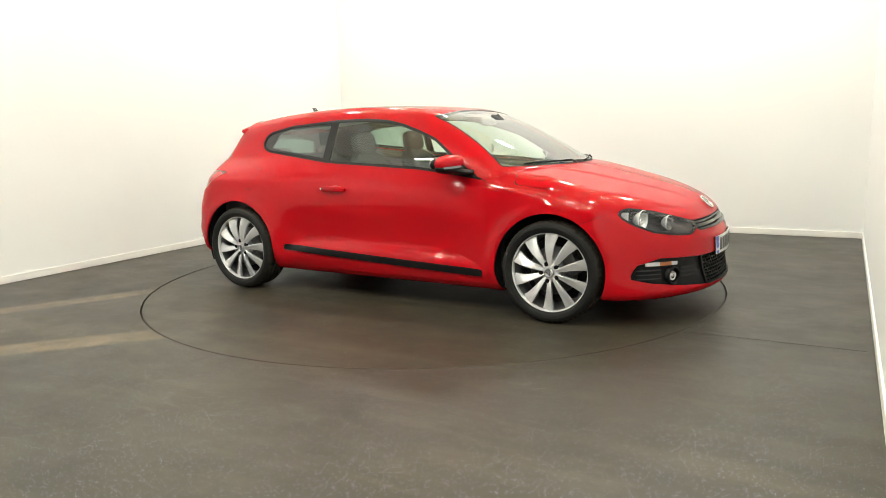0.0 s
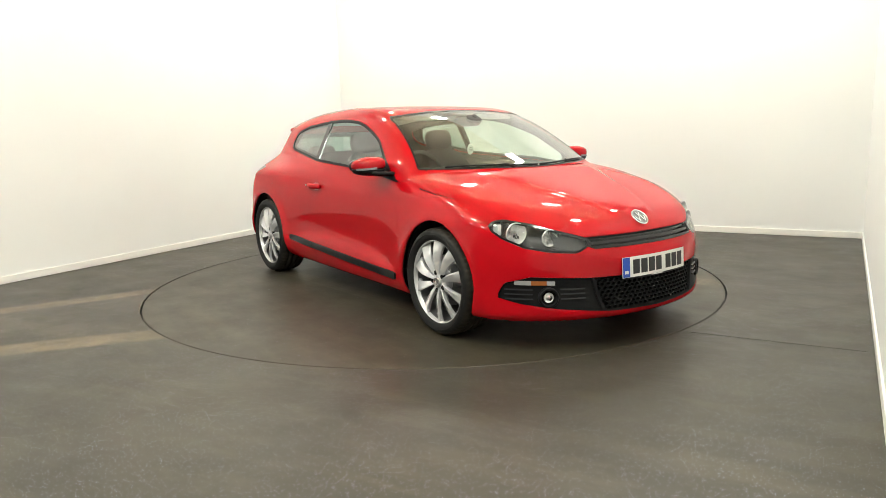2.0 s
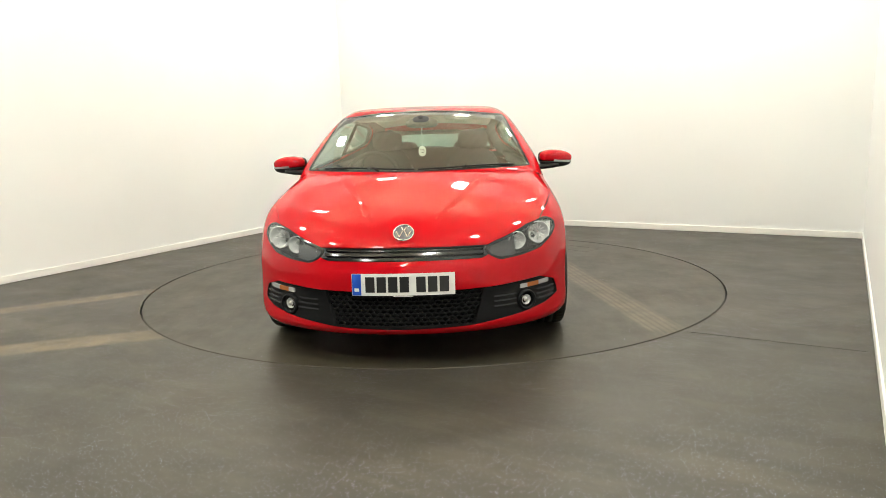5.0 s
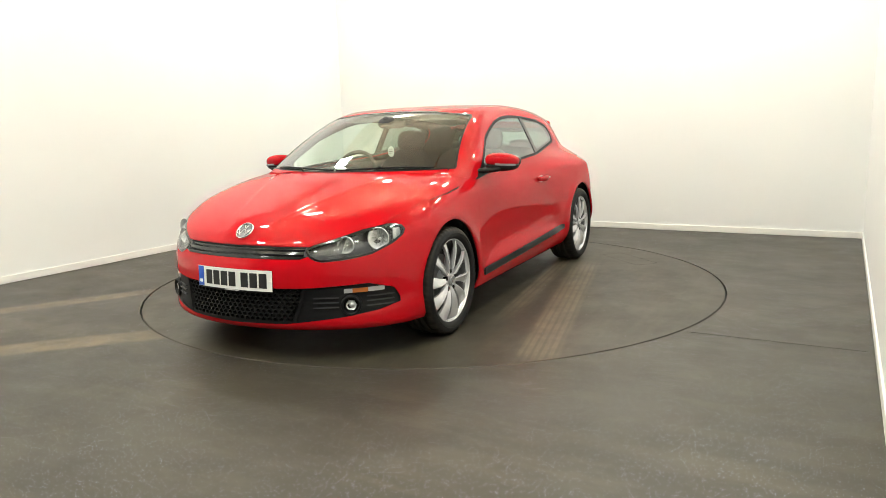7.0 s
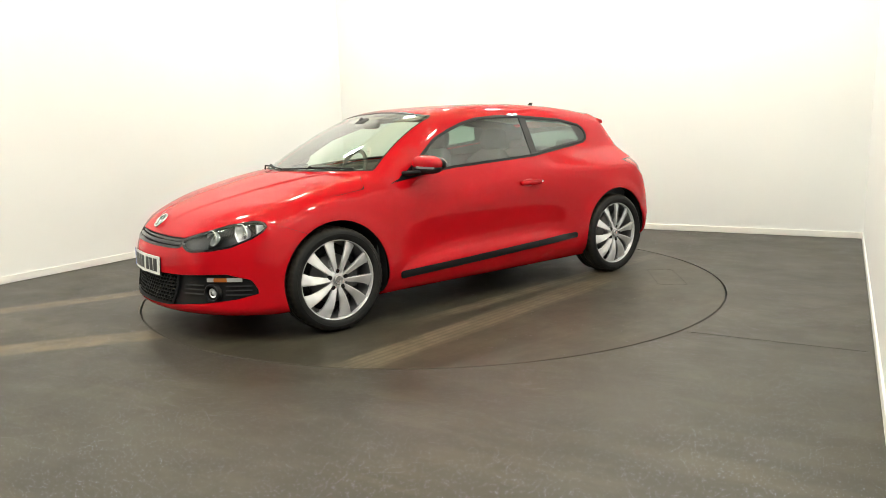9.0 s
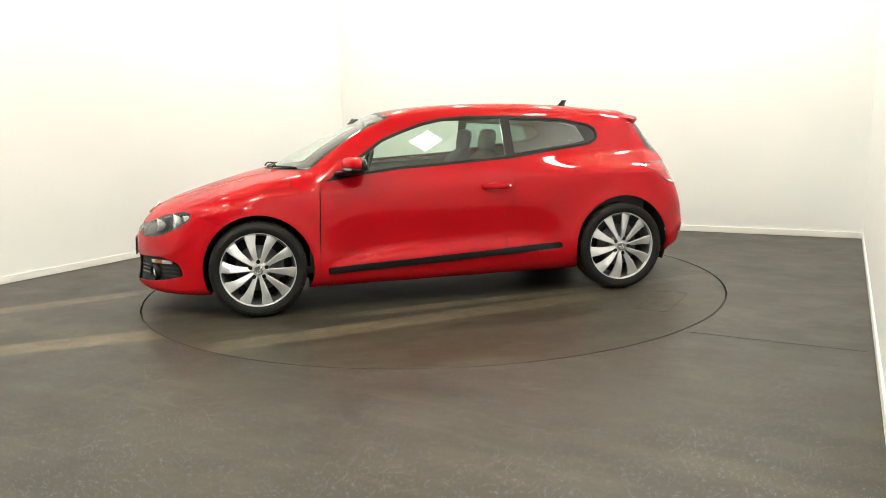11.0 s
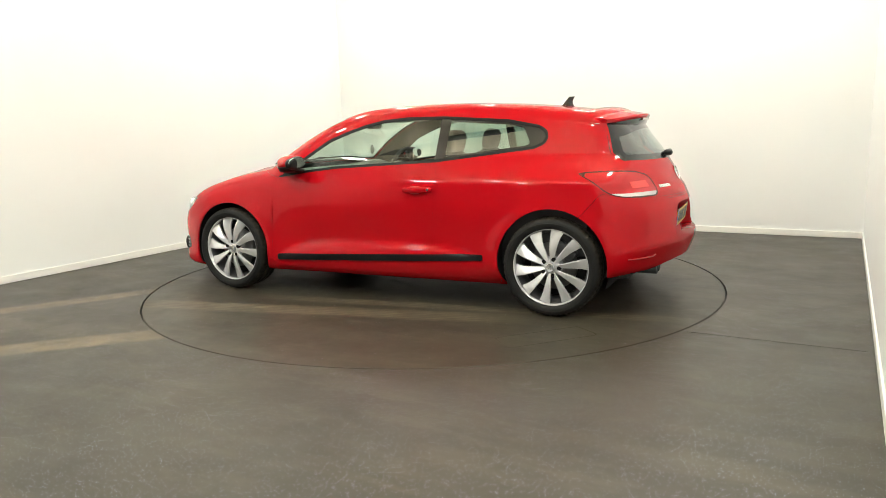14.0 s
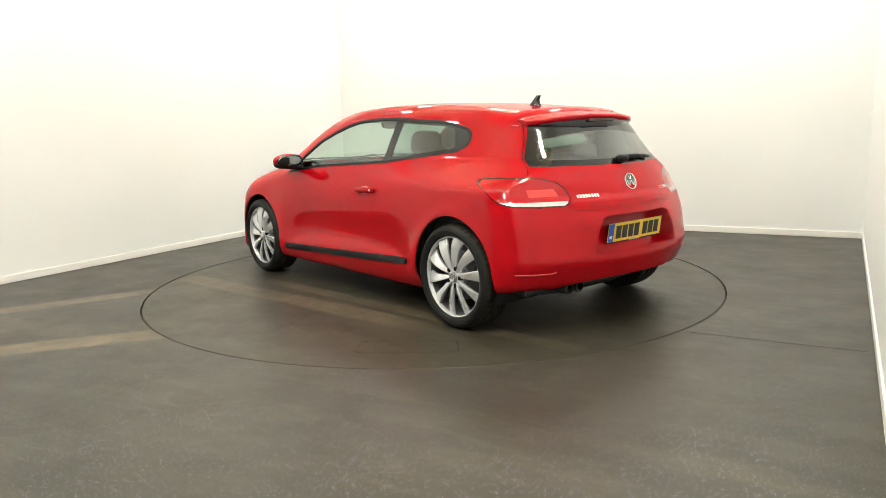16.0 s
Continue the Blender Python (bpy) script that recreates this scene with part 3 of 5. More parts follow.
    inner.moved(-0.018).whole().build("inner_shell", DARK, car, "dark inner body structure", 0.0)
    recess.moved(-0.09).whole().build("plate_recess", RED, car, "red recess round the rear number plate", -0.086)

    under, s = s.cut(lambda x, y, z: np.minimum(np.minimum(0.24 - z, 0.72 - y), np.minimum(x + 1.25, 1.25 - x)))
    under.whole().build("underbody", BLACK, car, "black underbody tray")
    lid, s = s.cut(lambda x, y, z: np.minimum(np.minimum(LID(y, z), -1.43 - x), z - 0.735 - 0.02 * y), 0.0018)
    lid.whole().build("tailgate", RED, car, "glossy red tailgate")
    low, s = s.cut(lambda x, y, z: TAIL_BUMPER(x, z), 0.0018)
    low.whole().build("rear_bumper", RED, car, "glossy red rear bumper")
    bonnet, s = s.cut(lambda x, y, z: np.minimum(np.minimum(BONNET(x, y), z - 0.6165), 0.99 - z), 0.0035)
    bonnet.whole().build("bonnet", RED, car, "glossy red bonnet")
    nose, s = s.cut(lambda x, y, z: BUMPER(x, z), 0.0018)
    nose.whole().build("front_bumper", RED, car, "glossy red front bumper with wide lower opening")
    door, s = s.cut(side(DOOR), 0.003)
    both(door, "door", RED, "glossy red door skin")
    wing, s = s.cut(side(WING, 0.3), 0.0018)
    both(wing, "front_wing", RED, "glossy red front wing")
    flap, right = s.cut(lambda x, y, z: np.minimum(0.083 - np.hypot(x + 1.159, z - 0.866), y - 0.5), 0.003)
    flap.flipped().build("fuel_flap", RED, car, "round red fuel filler flap")
    s.plus(right.flipped()).build("body_shell", RED, car, "glossy red roof and rear quarters")
    return {"tail": tail, "eye": eye, "slot": slot, "mouth": mouth}


def glass_material(name, tint, gloss_rough=0.0, gloss=0.105):
    """A thin pane: tinted see-through with a mirror-like sheen that grows at grazing angles."""
    m = bpy.data.materials.new(name)
    m.use_nodes = True
    t = m.node_tree
    t.nodes.clear()
    out, mix, clear, sheen, fres = (t.nodes.new(k) for k in ("ShaderNodeOutputMaterial", "ShaderNodeMixShader", "ShaderNodeBsdfTransparent", "ShaderNodeBsdfGlossy", "ShaderNodeLayerWeight"))
    clear.inputs[0].default_value = (*tint, 1)
    sheen.inputs["Roughness"].default_value = gloss_rough
    sheen.inputs["Color"].default_value = (1, 1, 1, 1)
    fres.inputs["Blend"].default_value = 0.5
    power, scale = t.nodes.new("ShaderNodeMath"), t.nodes.new("ShaderNodeMath")
    power.operation, power.inputs[1].default_value = "POWER", 4.0
    scale.operation, scale.inputs[1].default_value, scale.inputs[2].default_value = "MULTIPLY_ADD", 0.85, gloss
    t.links.new(fres.outputs["Facing"], power.inputs[0])
    t.links.new(power.outputs[0], scale.inputs[0])
    t.links.new(scale.outputs[0], mix.inputs[0])
    t.links.new(clear.outputs[0], mix.inputs[1])
    t.links.new(sheen.outputs[0], mix.inputs[2])
    t.links.new(mix.outputs[0], out.inputs[0])
    return m


GLASS = glass_material("tinted_glass", (0.79, 0.91, 0.84))
GLASS_DARK = glass_material("privacy_glass", (0.3, 0.45, 0.39), gloss=0.13)
GLASS_REAR = glass_material("rear_glass", (0.3, 0.44, 0.39))
CLEAR = glass_material("clear_lens", (0.93, 0.94, 0.94), gloss=0.045)


def lathe(profile, n=64, close=False):
    """Turns (radius, y) points round the wheel's axle (y)."""
    verts, faces, m = [], [], len(profile)
    for i in range(n):
        a = 2 * math.pi * i / n
        verts += [(r * math.cos(a), y, r * math.sin(a)) for r, y in profile]
    for i in range(n):
        j = (i + 1) % n
        for k in range(m - 1 + close):
            l = (k + 1) % m
            faces.append((i * m + k, i * m + l, j * m + l, j * m + k))
    return verts, faces


def bm_of(verts, faces):
    bm = bmesh.new()
    vs = [bm.verts.new(v) for v in verts]
    for f in faces:
        try:
            bm.faces.new([vs[i] for i in f])
        except ValueError:
            pass
    bmesh.ops.recalc_face_normals(bm, faces=bm.faces)
    return bm


def build_turntable():
    """A disc with a flush hatch let into it."""
    v, n, polys, rings, seg, r = [(0, 0, 0)], [], [], 60, 320, DISC_R - 0.007
    for i in range(1, rings + 1):
        v += [(r * i / rings * math.cos(2 * math.pi * k / seg), r * i / rings * math.sin(2 * math.pi * k / seg), 0) for k in range(seg)]
    for k in range(seg):
        l = (k + 1) % seg
        polys.append([0, 1 + k, 1 + l])
        for i in range(rings - 1):
            a = 1 + i * seg
            polys.append([a + k, a + seg + k, a + seg + l, a + l])
    disc = Skin(v, np.tile([0, 0, 1.0], (len(v), 1)), polys)
    hatch = shape([(-1.065, 1.395), (-1.45, 1.005), (-1.61, 1.13), (-1.205, 1.55)])
    lid, rest = disc.cut(lambda x, y, z: hatch(x, y), 0.0025)
    ob = rest.build("turntable", DISC, None, "", 0.028)
    tagged(ob, "round dark grey vinyl turntable set flush in the floor", "turntable")
    lid.build("hatch", DISC, ob, "flush rectangular hatch lid", 0.028)
    bm = bmesh.new()
    bmesh.ops.create_cone(bm, cap_ends=True, segments=96, radius1=r - 0.02, radius2=r - 0.02, depth=0.004, matrix=Matrix.Translation((0, 0, -0.026)))
    part("under_plate", bm, DARK, ob)
    return ob


TURNTABLE = build_turntable()


TYRE_R, RIM_R = 0.3195, 0.2475


def put(ob, m):
    ob.matrix_basis = m
    return ob


def tube(points, r, n=10):
    """A round rod along points."""
    pts = [Vector(p) for p in points]
    verts, faces = [], []
    for i, p in enumerate(pts):
        d = (pts[min(i + 1, len(pts) - 1)] - pts[max(i - 1, 0)]).normalized()
        a = d.orthogonal().normalized() if i == 0 else (a - d * a.dot(d)).normalized()
        b = d.cross(a)
        verts += [p + r * (math.cos(2 * math.pi * k / n) * a + math.sin(2 * math.pi * k / n) * b) for k in range(n)]
    for i in range(len(pts) - 1):
        for k in range(n):
            l = (k + 1) % n
            faces.append((i * n + k, i * n + l, (i + 1) * n + l, (i + 1) * n + k))
    faces += [tuple(range(n))[::-1], tuple(range((len(pts) - 1) * n, len(pts) * n))]
    return bm_of(verts, faces)


def blob(center, size, power=0.7, nu=28, nv=16, m=None):
    """A rounded box: a superellipsoid."""
    f = lambda c: math.copysign(abs(c) ** power, c)
    verts, faces = [], []
    for j in range(nv + 1):
        b = -math.pi / 2 + math.pi * j / nv
        for i in range(nu):
            a = 2 * math.pi * i / nu
            verts.append(Vector((size[0] * f(math.cos(b)) * f(math.cos(a)), size[1] * f(math.cos(b)) * f(math.sin(a)), size[2] * f(math.sin(b)))))
    for j in range(nv):
        for i in range(nu):
            k = (i + 1) % nu
            faces.append((j * nu + i, j * nu + k, (j + 1) * nu + k, (j + 1) * nu + i))
    if m is not None:
        verts = [m @ v for v in verts]
    verts = [v + Vector(center) for v in verts]
    bm = bm_of(verts, faces)
    bmesh.ops.remove_doubles(bm, verts=bm.verts, dist=1e-5)
    return bm


def surface_x(y, z, rear=False):
    """The x of the nose (or tail) at y, z."""
    y, z = np.atleast_1d(np.asarray(y, float)), np.atleast_1d(np.asarray(z, float))
    lo, hi = np.full(y.shape, 1.2), np.full(y.shape, 2.4)
    s = -1 if rear else 1
    for _ in range(30):
        mid = (lo + hi) / 2
        inside = form(s * mid, y, z) < 0
        lo, hi = np.where(inside, mid, lo), np.where(inside, hi, mid)
    return s * (lo + hi) / 2


def spoke_mesh():
    """One twisted blade from the hub to the rim."""
    verts, faces, n = [], [], 10
    for i in range(n + 1):
        t = i / n
        r = 0.030 + t * 0.2095
        w = 0.010 + 0.026 * t ** 1.15 + 0.004 * t ** 8
        bend = 0.16 * t - 0.17 * t * t
        y = 0.082 + 0.022 * math.sin(math.pi * min(t * 0.9, 1)) - 0.004 * t
        twist = 0.018 * t
        ring = [(-w, y - twist - 0.002), (-w * 0.9, y - twist + 0.001), (w * 0.72, y + 0.006), (w, y + 0.004), (w, y - 0.014), (w * 0.2, y - 0.034), (-w, y - twist - 0.016)]
        for a, h in ring:
            ang = bend + a / r if r > 0.06 else bend + a / 0.06
            verts.append((r * math.sin(ang), h, r * math.cos(ang)))
    m = 7
    for i in range(n):
        for k in range(m):
            l = (k + 1) % m
            faces.append((i * m + k, i * m + l, (i + 1) * m + l, (i + 1) * m + k))
    return bm_of(verts, faces)


def build_wheel(car):
    """One alloy wheel with its tyre, the outer face towards +y; y = 0 is the tyre's middle."""
    wheel = part("wheel", bm_of(*lathe([(0.2375, 0.088), (0.239, 0.0955), (0.2412, 0.099), (0.2445, 0.1005), (RIM_R, 0.0985), (RIM_R, 0.09), (0.2405, 0.084), (0.2375, 0.074), (0.234, 0.066)], 96)), ALLOY, car, "silver alloy wheel rim", True)
    # inner barrel takes the darkened silver, so shade is painted between the spokes
    part("barrel", bm_of(*lathe([(0.2375, 0.074), (0.225, 0.05), (0.216, 0.02), (0.214, -0.09), (0.24, -0.1)], 64)), BARREL_SHADE, wheel, "silver inner wheel barrel with its shade put into the colour", True)
    prof = [(0.242, 0.092), (0.2465, 0.1), (0.250, 0.106), (0.261, 0.1135), (0.275, 0.1165), (0.29, 0.1155), (0.302, 0.109), (0.311, 0.1), (0.316, 0.088), (0.318, 0.072), (0.3185, 0.052), (0.311, 0.049), (0.311, 0.041), (0.3192, 0.038),
            (0.3195, 0.006), (0.312, 0.003), (0.312, -0.005), (0.3195, -0.008), (0.3192, -0.04), (0.311, -0.043), (0.311, -0.051), (0.3185, -0.054), (0.316, -0.088), (0.305, -0.106), (0.275, -0.1165), (0.25, -0.106), (0.244, -0.092)]
    n = 168
    verts, faces = lathe(prof, n)
    for i in range(n):
        if i % 3 == 0:
            for k in (7, 8, 9, 10, 21, 22):
                x, y, z = verts[i * len(prof) + k]
                f = 1 - 0.0055 / math.hypot(x, z)
                verts[i * len(prof) + k] = (x * f, y, z * f)
    part("tyre", bm_of(verts, faces), RUBBER, wheel, "black rubber road tyre with grooved tread", True)
    part("sidewall_ring", bm_of(*lathe([(0.278, 0.1168), (0.28, 0.1185), (0.2825, 0.1185), (0.2845, 0.1163)], 96)), RUBBER, wheel, "", True)
    blade = spoke_mesh()
    mesh = None
    for i in range(10):
        if mesh is None:
            first = part("spoke", blade, ALLOY, wheel, "twisted silver spoke")
            mesh = first.data
            mesh.shade_smooth()
            mesh.set_sharp_from_angle(angle=radians(35))
            ob = first
        else:
            ob = new("spoke", mesh)
            ob.parent = wheel
            ob["label"] = "twisted silver spoke"
        ob.matrix_basis = Matrix.Rotation(2 * math.pi * (i + 0.28) / 10, 4, "Y")
    part("hub", bm_of(*lathe([(0.0, 0.088), (0.03, 0.09), (0.05, 0.086), (0.066, 0.074), (0.07, 0.04), (0.07, -0.02)], 40)), ALLOY, wheel, "", True)
    part("centre_cap", bm_of(*lathe([(0.0, 0.102), (0.026, 0.102), (0.0265, 0.1035), (0.03, 0.1035), (0.032, 0.1), (0.032, 0.085)], 36)), CAP, wheel, "round centre cap with chrome ring", True)
    bm = bmesh.new()
    for sx in (-1, 1):
        box(bm, -0.0025, 0.0025, 0.102, 0.1045, -0.018, 0.018, 0, Matrix.Translation((sx * 0.008, 0, 0)) @ Matrix.Rotation(sx * 0.38, 4, "Y"))
    bmesh.ops.create_cone(bm, cap_ends=False, segments=28, radius1=0.0285, radius2=0.0255, depth=0.002, matrix=Matrix.Translation((0, 0.104, 0)) @ Matrix.Rotation(-math.pi / 2, 4, "X"))
    part("emblem", bm, CHROME, wheel)
    for i in range(5):
        a = 2 * math.pi * (i + 0.25) / 5
        bm = bmesh.new()
        bmesh.ops.create_cone(bm, cap_ends=True, segments=16, radius1=0.0135, radius2=0.0135, depth=0.02, matrix=Matrix.Translation((0.055 * math.cos(a), 0.082, 0.055 * math.sin(a))) @ Matrix.Rotation(math.pi / 2, 4, "X"))
        part("bolt", bm, GLOSS, wheel)
    part("brake_disc", bm_of(*lathe([(0.06, 0.03), (0.085, 0.03), (0.086, 0.02), (0.152, 0.02), (0.153, -0.004), (0.06, -0.004)], 64)), DISC_STEEL, wheel, "bare steel brake disc", True)
    bm = bmesh.new()
    box(bm, -0.165, -0.085, -0.03, 0.045, -0.07, 0.07, 0.015)
    part("brake_caliper", bm, CALIPER, wheel, "dark grey brake caliper")
    # near-black disc added behind the spokes, stands in for shade inside the wheel
    part("wheel_shade_disc", bm_of(*lathe([(0.0, -0.02), (0.203, -0.02), (0.203, -0.03), (0.0, -0.03)], 48)), DARK, wheel, "", True)
    return wheel


def round_lamp(parent, name, at, r, depth, label):
    """A bowl reflector with a bulb, looking forward and a little outward."""
    side = 1 if at[1] > 0 else -1
    turn = Matrix.Translation(at) @ Matrix.Rotation(side * 0.22, 4, "Z") @ Matrix.Rotation(-math.pi / 2, 4, "Z")
    prof = [(r * 1.08, 0.006), (r * 1.08, 0.012), (r, 0.012), (r * 0.93, 0.0), (r * 0.78, -depth * 0.45), (r * 0.5, -depth * 0.82), (r * 0.2, -depth)]
    verts, faces = lathe(prof, 40)
    ob = put(part(name, bm_of(verts, faces), REFLECTOR, parent, label, True), turn)
    put(part("bulb", bm_of(*lathe([(0.0, 0.0), (r * 0.16, -0.004), (r * 0.2, -0.012), (r * 0.2, -depth), (0.0, -depth)], 20)), CHROME, ob, "", True), Matrix())
    bm = bmesh.new()
    for a in range(12):
        box(bm, -0.0012, 0.0012, -0.0012, 0.0012, r * 0.35, r * 0.92, 0, Matrix.Rotation(a * math.pi / 6, 4, "Y") @ Matrix.Translation((0, -depth * 0.3, 0)))
    put(part("reflector_rib", bm, CHROME, ob), Matrix())
    return ob


def build_headlight(car, skin, side):
    s = skin if side > 0 else skin.flipped()
    eye_d = lambda x, y, z: LAMP_EYE(HALF * (np.abs(y) - x), z)
    bowl = s.moved(-0.075).build("headlight", HOUSING, car, "large almond headlight with smoked housing", -0.07)
    ring, lens = s.cut(lambda x, y, z: 0.011 - eye_d(x, y, z))
    ring.build("bezel", GLOSS, bowl, "black headlight surround")
    lens.moved(-0.001).build("lens", CLEAR, bowl, "clear lens", 0.0)
    inner, rest = s.moved(-0.03).cut(lambda x, y, z: np.abs(y) * 0 + 0.57 - np.abs(y))
    inner.build("bezel_panel", HOUSING_LIGHT, bowl, "grey inner bezel panel", 0.0)
    round_lamp(bowl, "main_reflector", (1.80, side * 0.705, 0.641), 0.056, 0.05, "large chrome dipped-beam reflector")
    round_lamp(bowl, "main_reflector", (1.925, side * 0.582, 0.618), 0.043, 0.04, "small chrome main-beam reflector")
    bm = bmesh.new()
    box(bm, 1.70, 1.74, side * 0.765 - 0.012, side * 0.765 + 0.012, 0.63, 0.69, 0.004)
    part("indicator_bulb", bm, REFLECTOR, bowl)
    return bowl


def build_tail_lamp(car, skin, side):
    s = skin if side > 0 else skin.flipped()
    d = lambda x, y, z: TAIL(HALF * (x + np.abs(y)), z)
    rim, mid = s.cut(lambda x, y, z: 0.007 - d(x, y, z))
    lamp = rim.build("tail_light", TAIL_DARK, car, "wraparound red tail light with clear lower strip", 0.02)
    low, up = mid.cut(lambda x, y, z: 0.7855 + 0.02 * (x + 1.75) - z)
    low.moved(-0.002).build("clear_strip", TAIL_CLEAR, lamp, "clear reversing light strip", 0.01)
    box_in = up.within(lambda x, y, z: z - 0.81, lambda x, y, z: 0.85 - z, lambda x, y, z: 0.7 - np.abs(y), lambda x, y, z: np.abs(y) - 0.535 - 0.4 * (z - 0.805))
    box_in.moved(0.001).build("inner_light", TAIL_PINK, lamp, "paler red inner light block", 0.004)
    up.moved(-0.001).build("red_lens", TAIL_RED, lamp, "deep red lens", 0.01)
    s.moved(-0.03).build("housing", TAIL_DARK, lamp, "", 0.0)
    return lamp


def build_front(car, skins):
    slot, mouth = skins["slot"], skins["mouth"]
    g = slot.moved(-0.05).whole().build("upper_grille", DARK, car, "slim gloss black upper grille with two bars", -0.05)
    for lo, hi, d in ((0.555, 0.568, 0.004), (0.580, 0.594, -0.004), (0.606, 0.612, -0.012)):
        band = slot.within(lambda x, y, z: z - lo, lambda x, y, z: hi - z, lambda x, y, z: 0.44 - y)
        band.moved(d).whole().build("grille_bar", GLOSS, g, "gloss black horizontal bar", 0.03)
    cheek, _ = slot.cut(lambda x, y, z: y - 0.41)
    for k in (cheek, cheek.flipped()):
        k.moved(-0.002).build("grille_end", HOUSING, g, "", 0.03)

    mid, wide = mouth.cut(lambda x, y, z: MESH_IN(y, z))
    frame_, core = mid.cut(lambda x, y, z: 0.016 - np.minimum(MESH_IN(y, z), z - 0.212))
    lower = mid.moved(-0.06).whole().build("lower_grille", DARK, car, "black honeycomb lower grille", -0.05)
    frame_.whole().build("grille_frame", BLACK, lower, "", 0.02)
    # honeycomb
    verts, faces = [], []
    cw, ch = 0.0345, 0.021
    for row in range(-1, 12):
        for col in range(-13, 14):
            cy, cz = (col + 0.5 * (row % 2)) * cw, 0.215 + row * ch
            if not (0.218 < cz < 0.397 and abs(cy) < 0.335 + 0.42 * (cz - 0.215)):
                continue
            base = len(verts)
            for k in (1.0, 0.80):
                for a, b in ((-0.5, -0.28), (-0.02, -0.62), (0.02, -0.62), (0.5, -0.28), (0.5, 0.28), (0.02, 0.62), (-0.02, 0.62), (-0.5, 0.28)):
                    verts.append((0, cy + a * cw * k, cz + b * ch * k * 1.08))
            for k in range(8):
                l = (k + 1) % 8
                faces.append((base + k, base + l, base + 8 + l, base + 8 + k))
    v = np.array(verts)
    v[:, 0] = surface_x(v[:, 1], v[:, 2]) - 0.012
    deep = v.copy()
    deep[:, 0] -= 0.02
    n = len(v)
    inner_walls = [(f[3], f[2], f[2] + n, f[3] + n) for f in faces]
    mesh_object("honeycomb", np.vstack([v, deep]), faces + inner_walls, GRILLE, lower, "black plastic honeycomb mesh", smooth=False)
    for side in (1, -1):
        s = wide if side > 0 else wide.flipped()
        ins = s.moved(-0.012).build("fog_light_panel", BLACK, car, "black plastic fog light insert with fins", -0.012)
        for lo, hi in ((0.297, 0.303), (0.322, 0.328), (0.347, 0.353)):
            row = s.within(lambda x, y, z: z - lo, lambda x, y, z: hi - z, lambda x, y, z: 0.79 - np.abs(y), lambda x, y, z: np.abs(y) - 0.46)
            for fin in (row.within(lambda x, y, z: np.abs(y) - 0.692), row.within(lambda x, y, z: 0.576 - np.abs(y))):
                fin.moved(-0.002).build("fin", FIN, ins, "thin satin fin", 0.012)
        ind = s.within(lambda x, y, z: z - 0.373 - 0.02 * (np.abs(y) - 0.6), lambda x, y, z: 0.396 + 0.03 * (np.abs(y) - 0.7) - z, lambda x, y, z: 0.757 - np.abs(y), lambda x, y, z: np.abs(y) - 0.6)
        amber = ind.within(lambda x, y, z: 0.698 - np.abs(y), lambda x, y, z: np.abs(y) - 0.635)
        ends = (ind.within(lambda x, y, z: np.abs(y) - 0.698), ind.within(lambda x, y, z: 0.635 - np.abs(y)))
        amber.moved(-0.002).build("indicator_lens", AMBER, ins, "amber indicator lens", 0.012)
        for piece in ends:
            piece.moved(-0.002).build("indicator_lens", LIGHT_CLEAR, ins, "clear daytime light lens", 0.012)
        at = (float(surface_x(0.634, 0.308)[0]) + 0.004, side * 0.628, 0.308)
        turn = Matrix.Translation(at) @ Matrix.Rotation(side * 0.48, 4, "Z") @ Matrix.Rotation(-math.pi / 2, 4, "Z")
        fog = put(part("fog_light", bm_of(*lathe([(0.055, -0.02), (0.054, 0.006), (0.048, 0.012), (0.042, 0.008), (0.040, -0.002)], 40)), BLACK, ins, "round fog light", True), turn)
        put(part("lens", bm_of(*lathe([(0.0, 0.008), (0.02, 0.0065), (0.040, 0.0), (0.041, -0.004)], 32)), CLEAR, fog, "clear round lens", True), Matrix())
        put(part("reflector", bm_of(*lathe([(0.027, -0.003), (0.021, -0.008), (0.012, -0.011), (0.01, -0.004), (0.0, -0.003)], 32)), REFLECTOR, fog, "", True), Matrix())


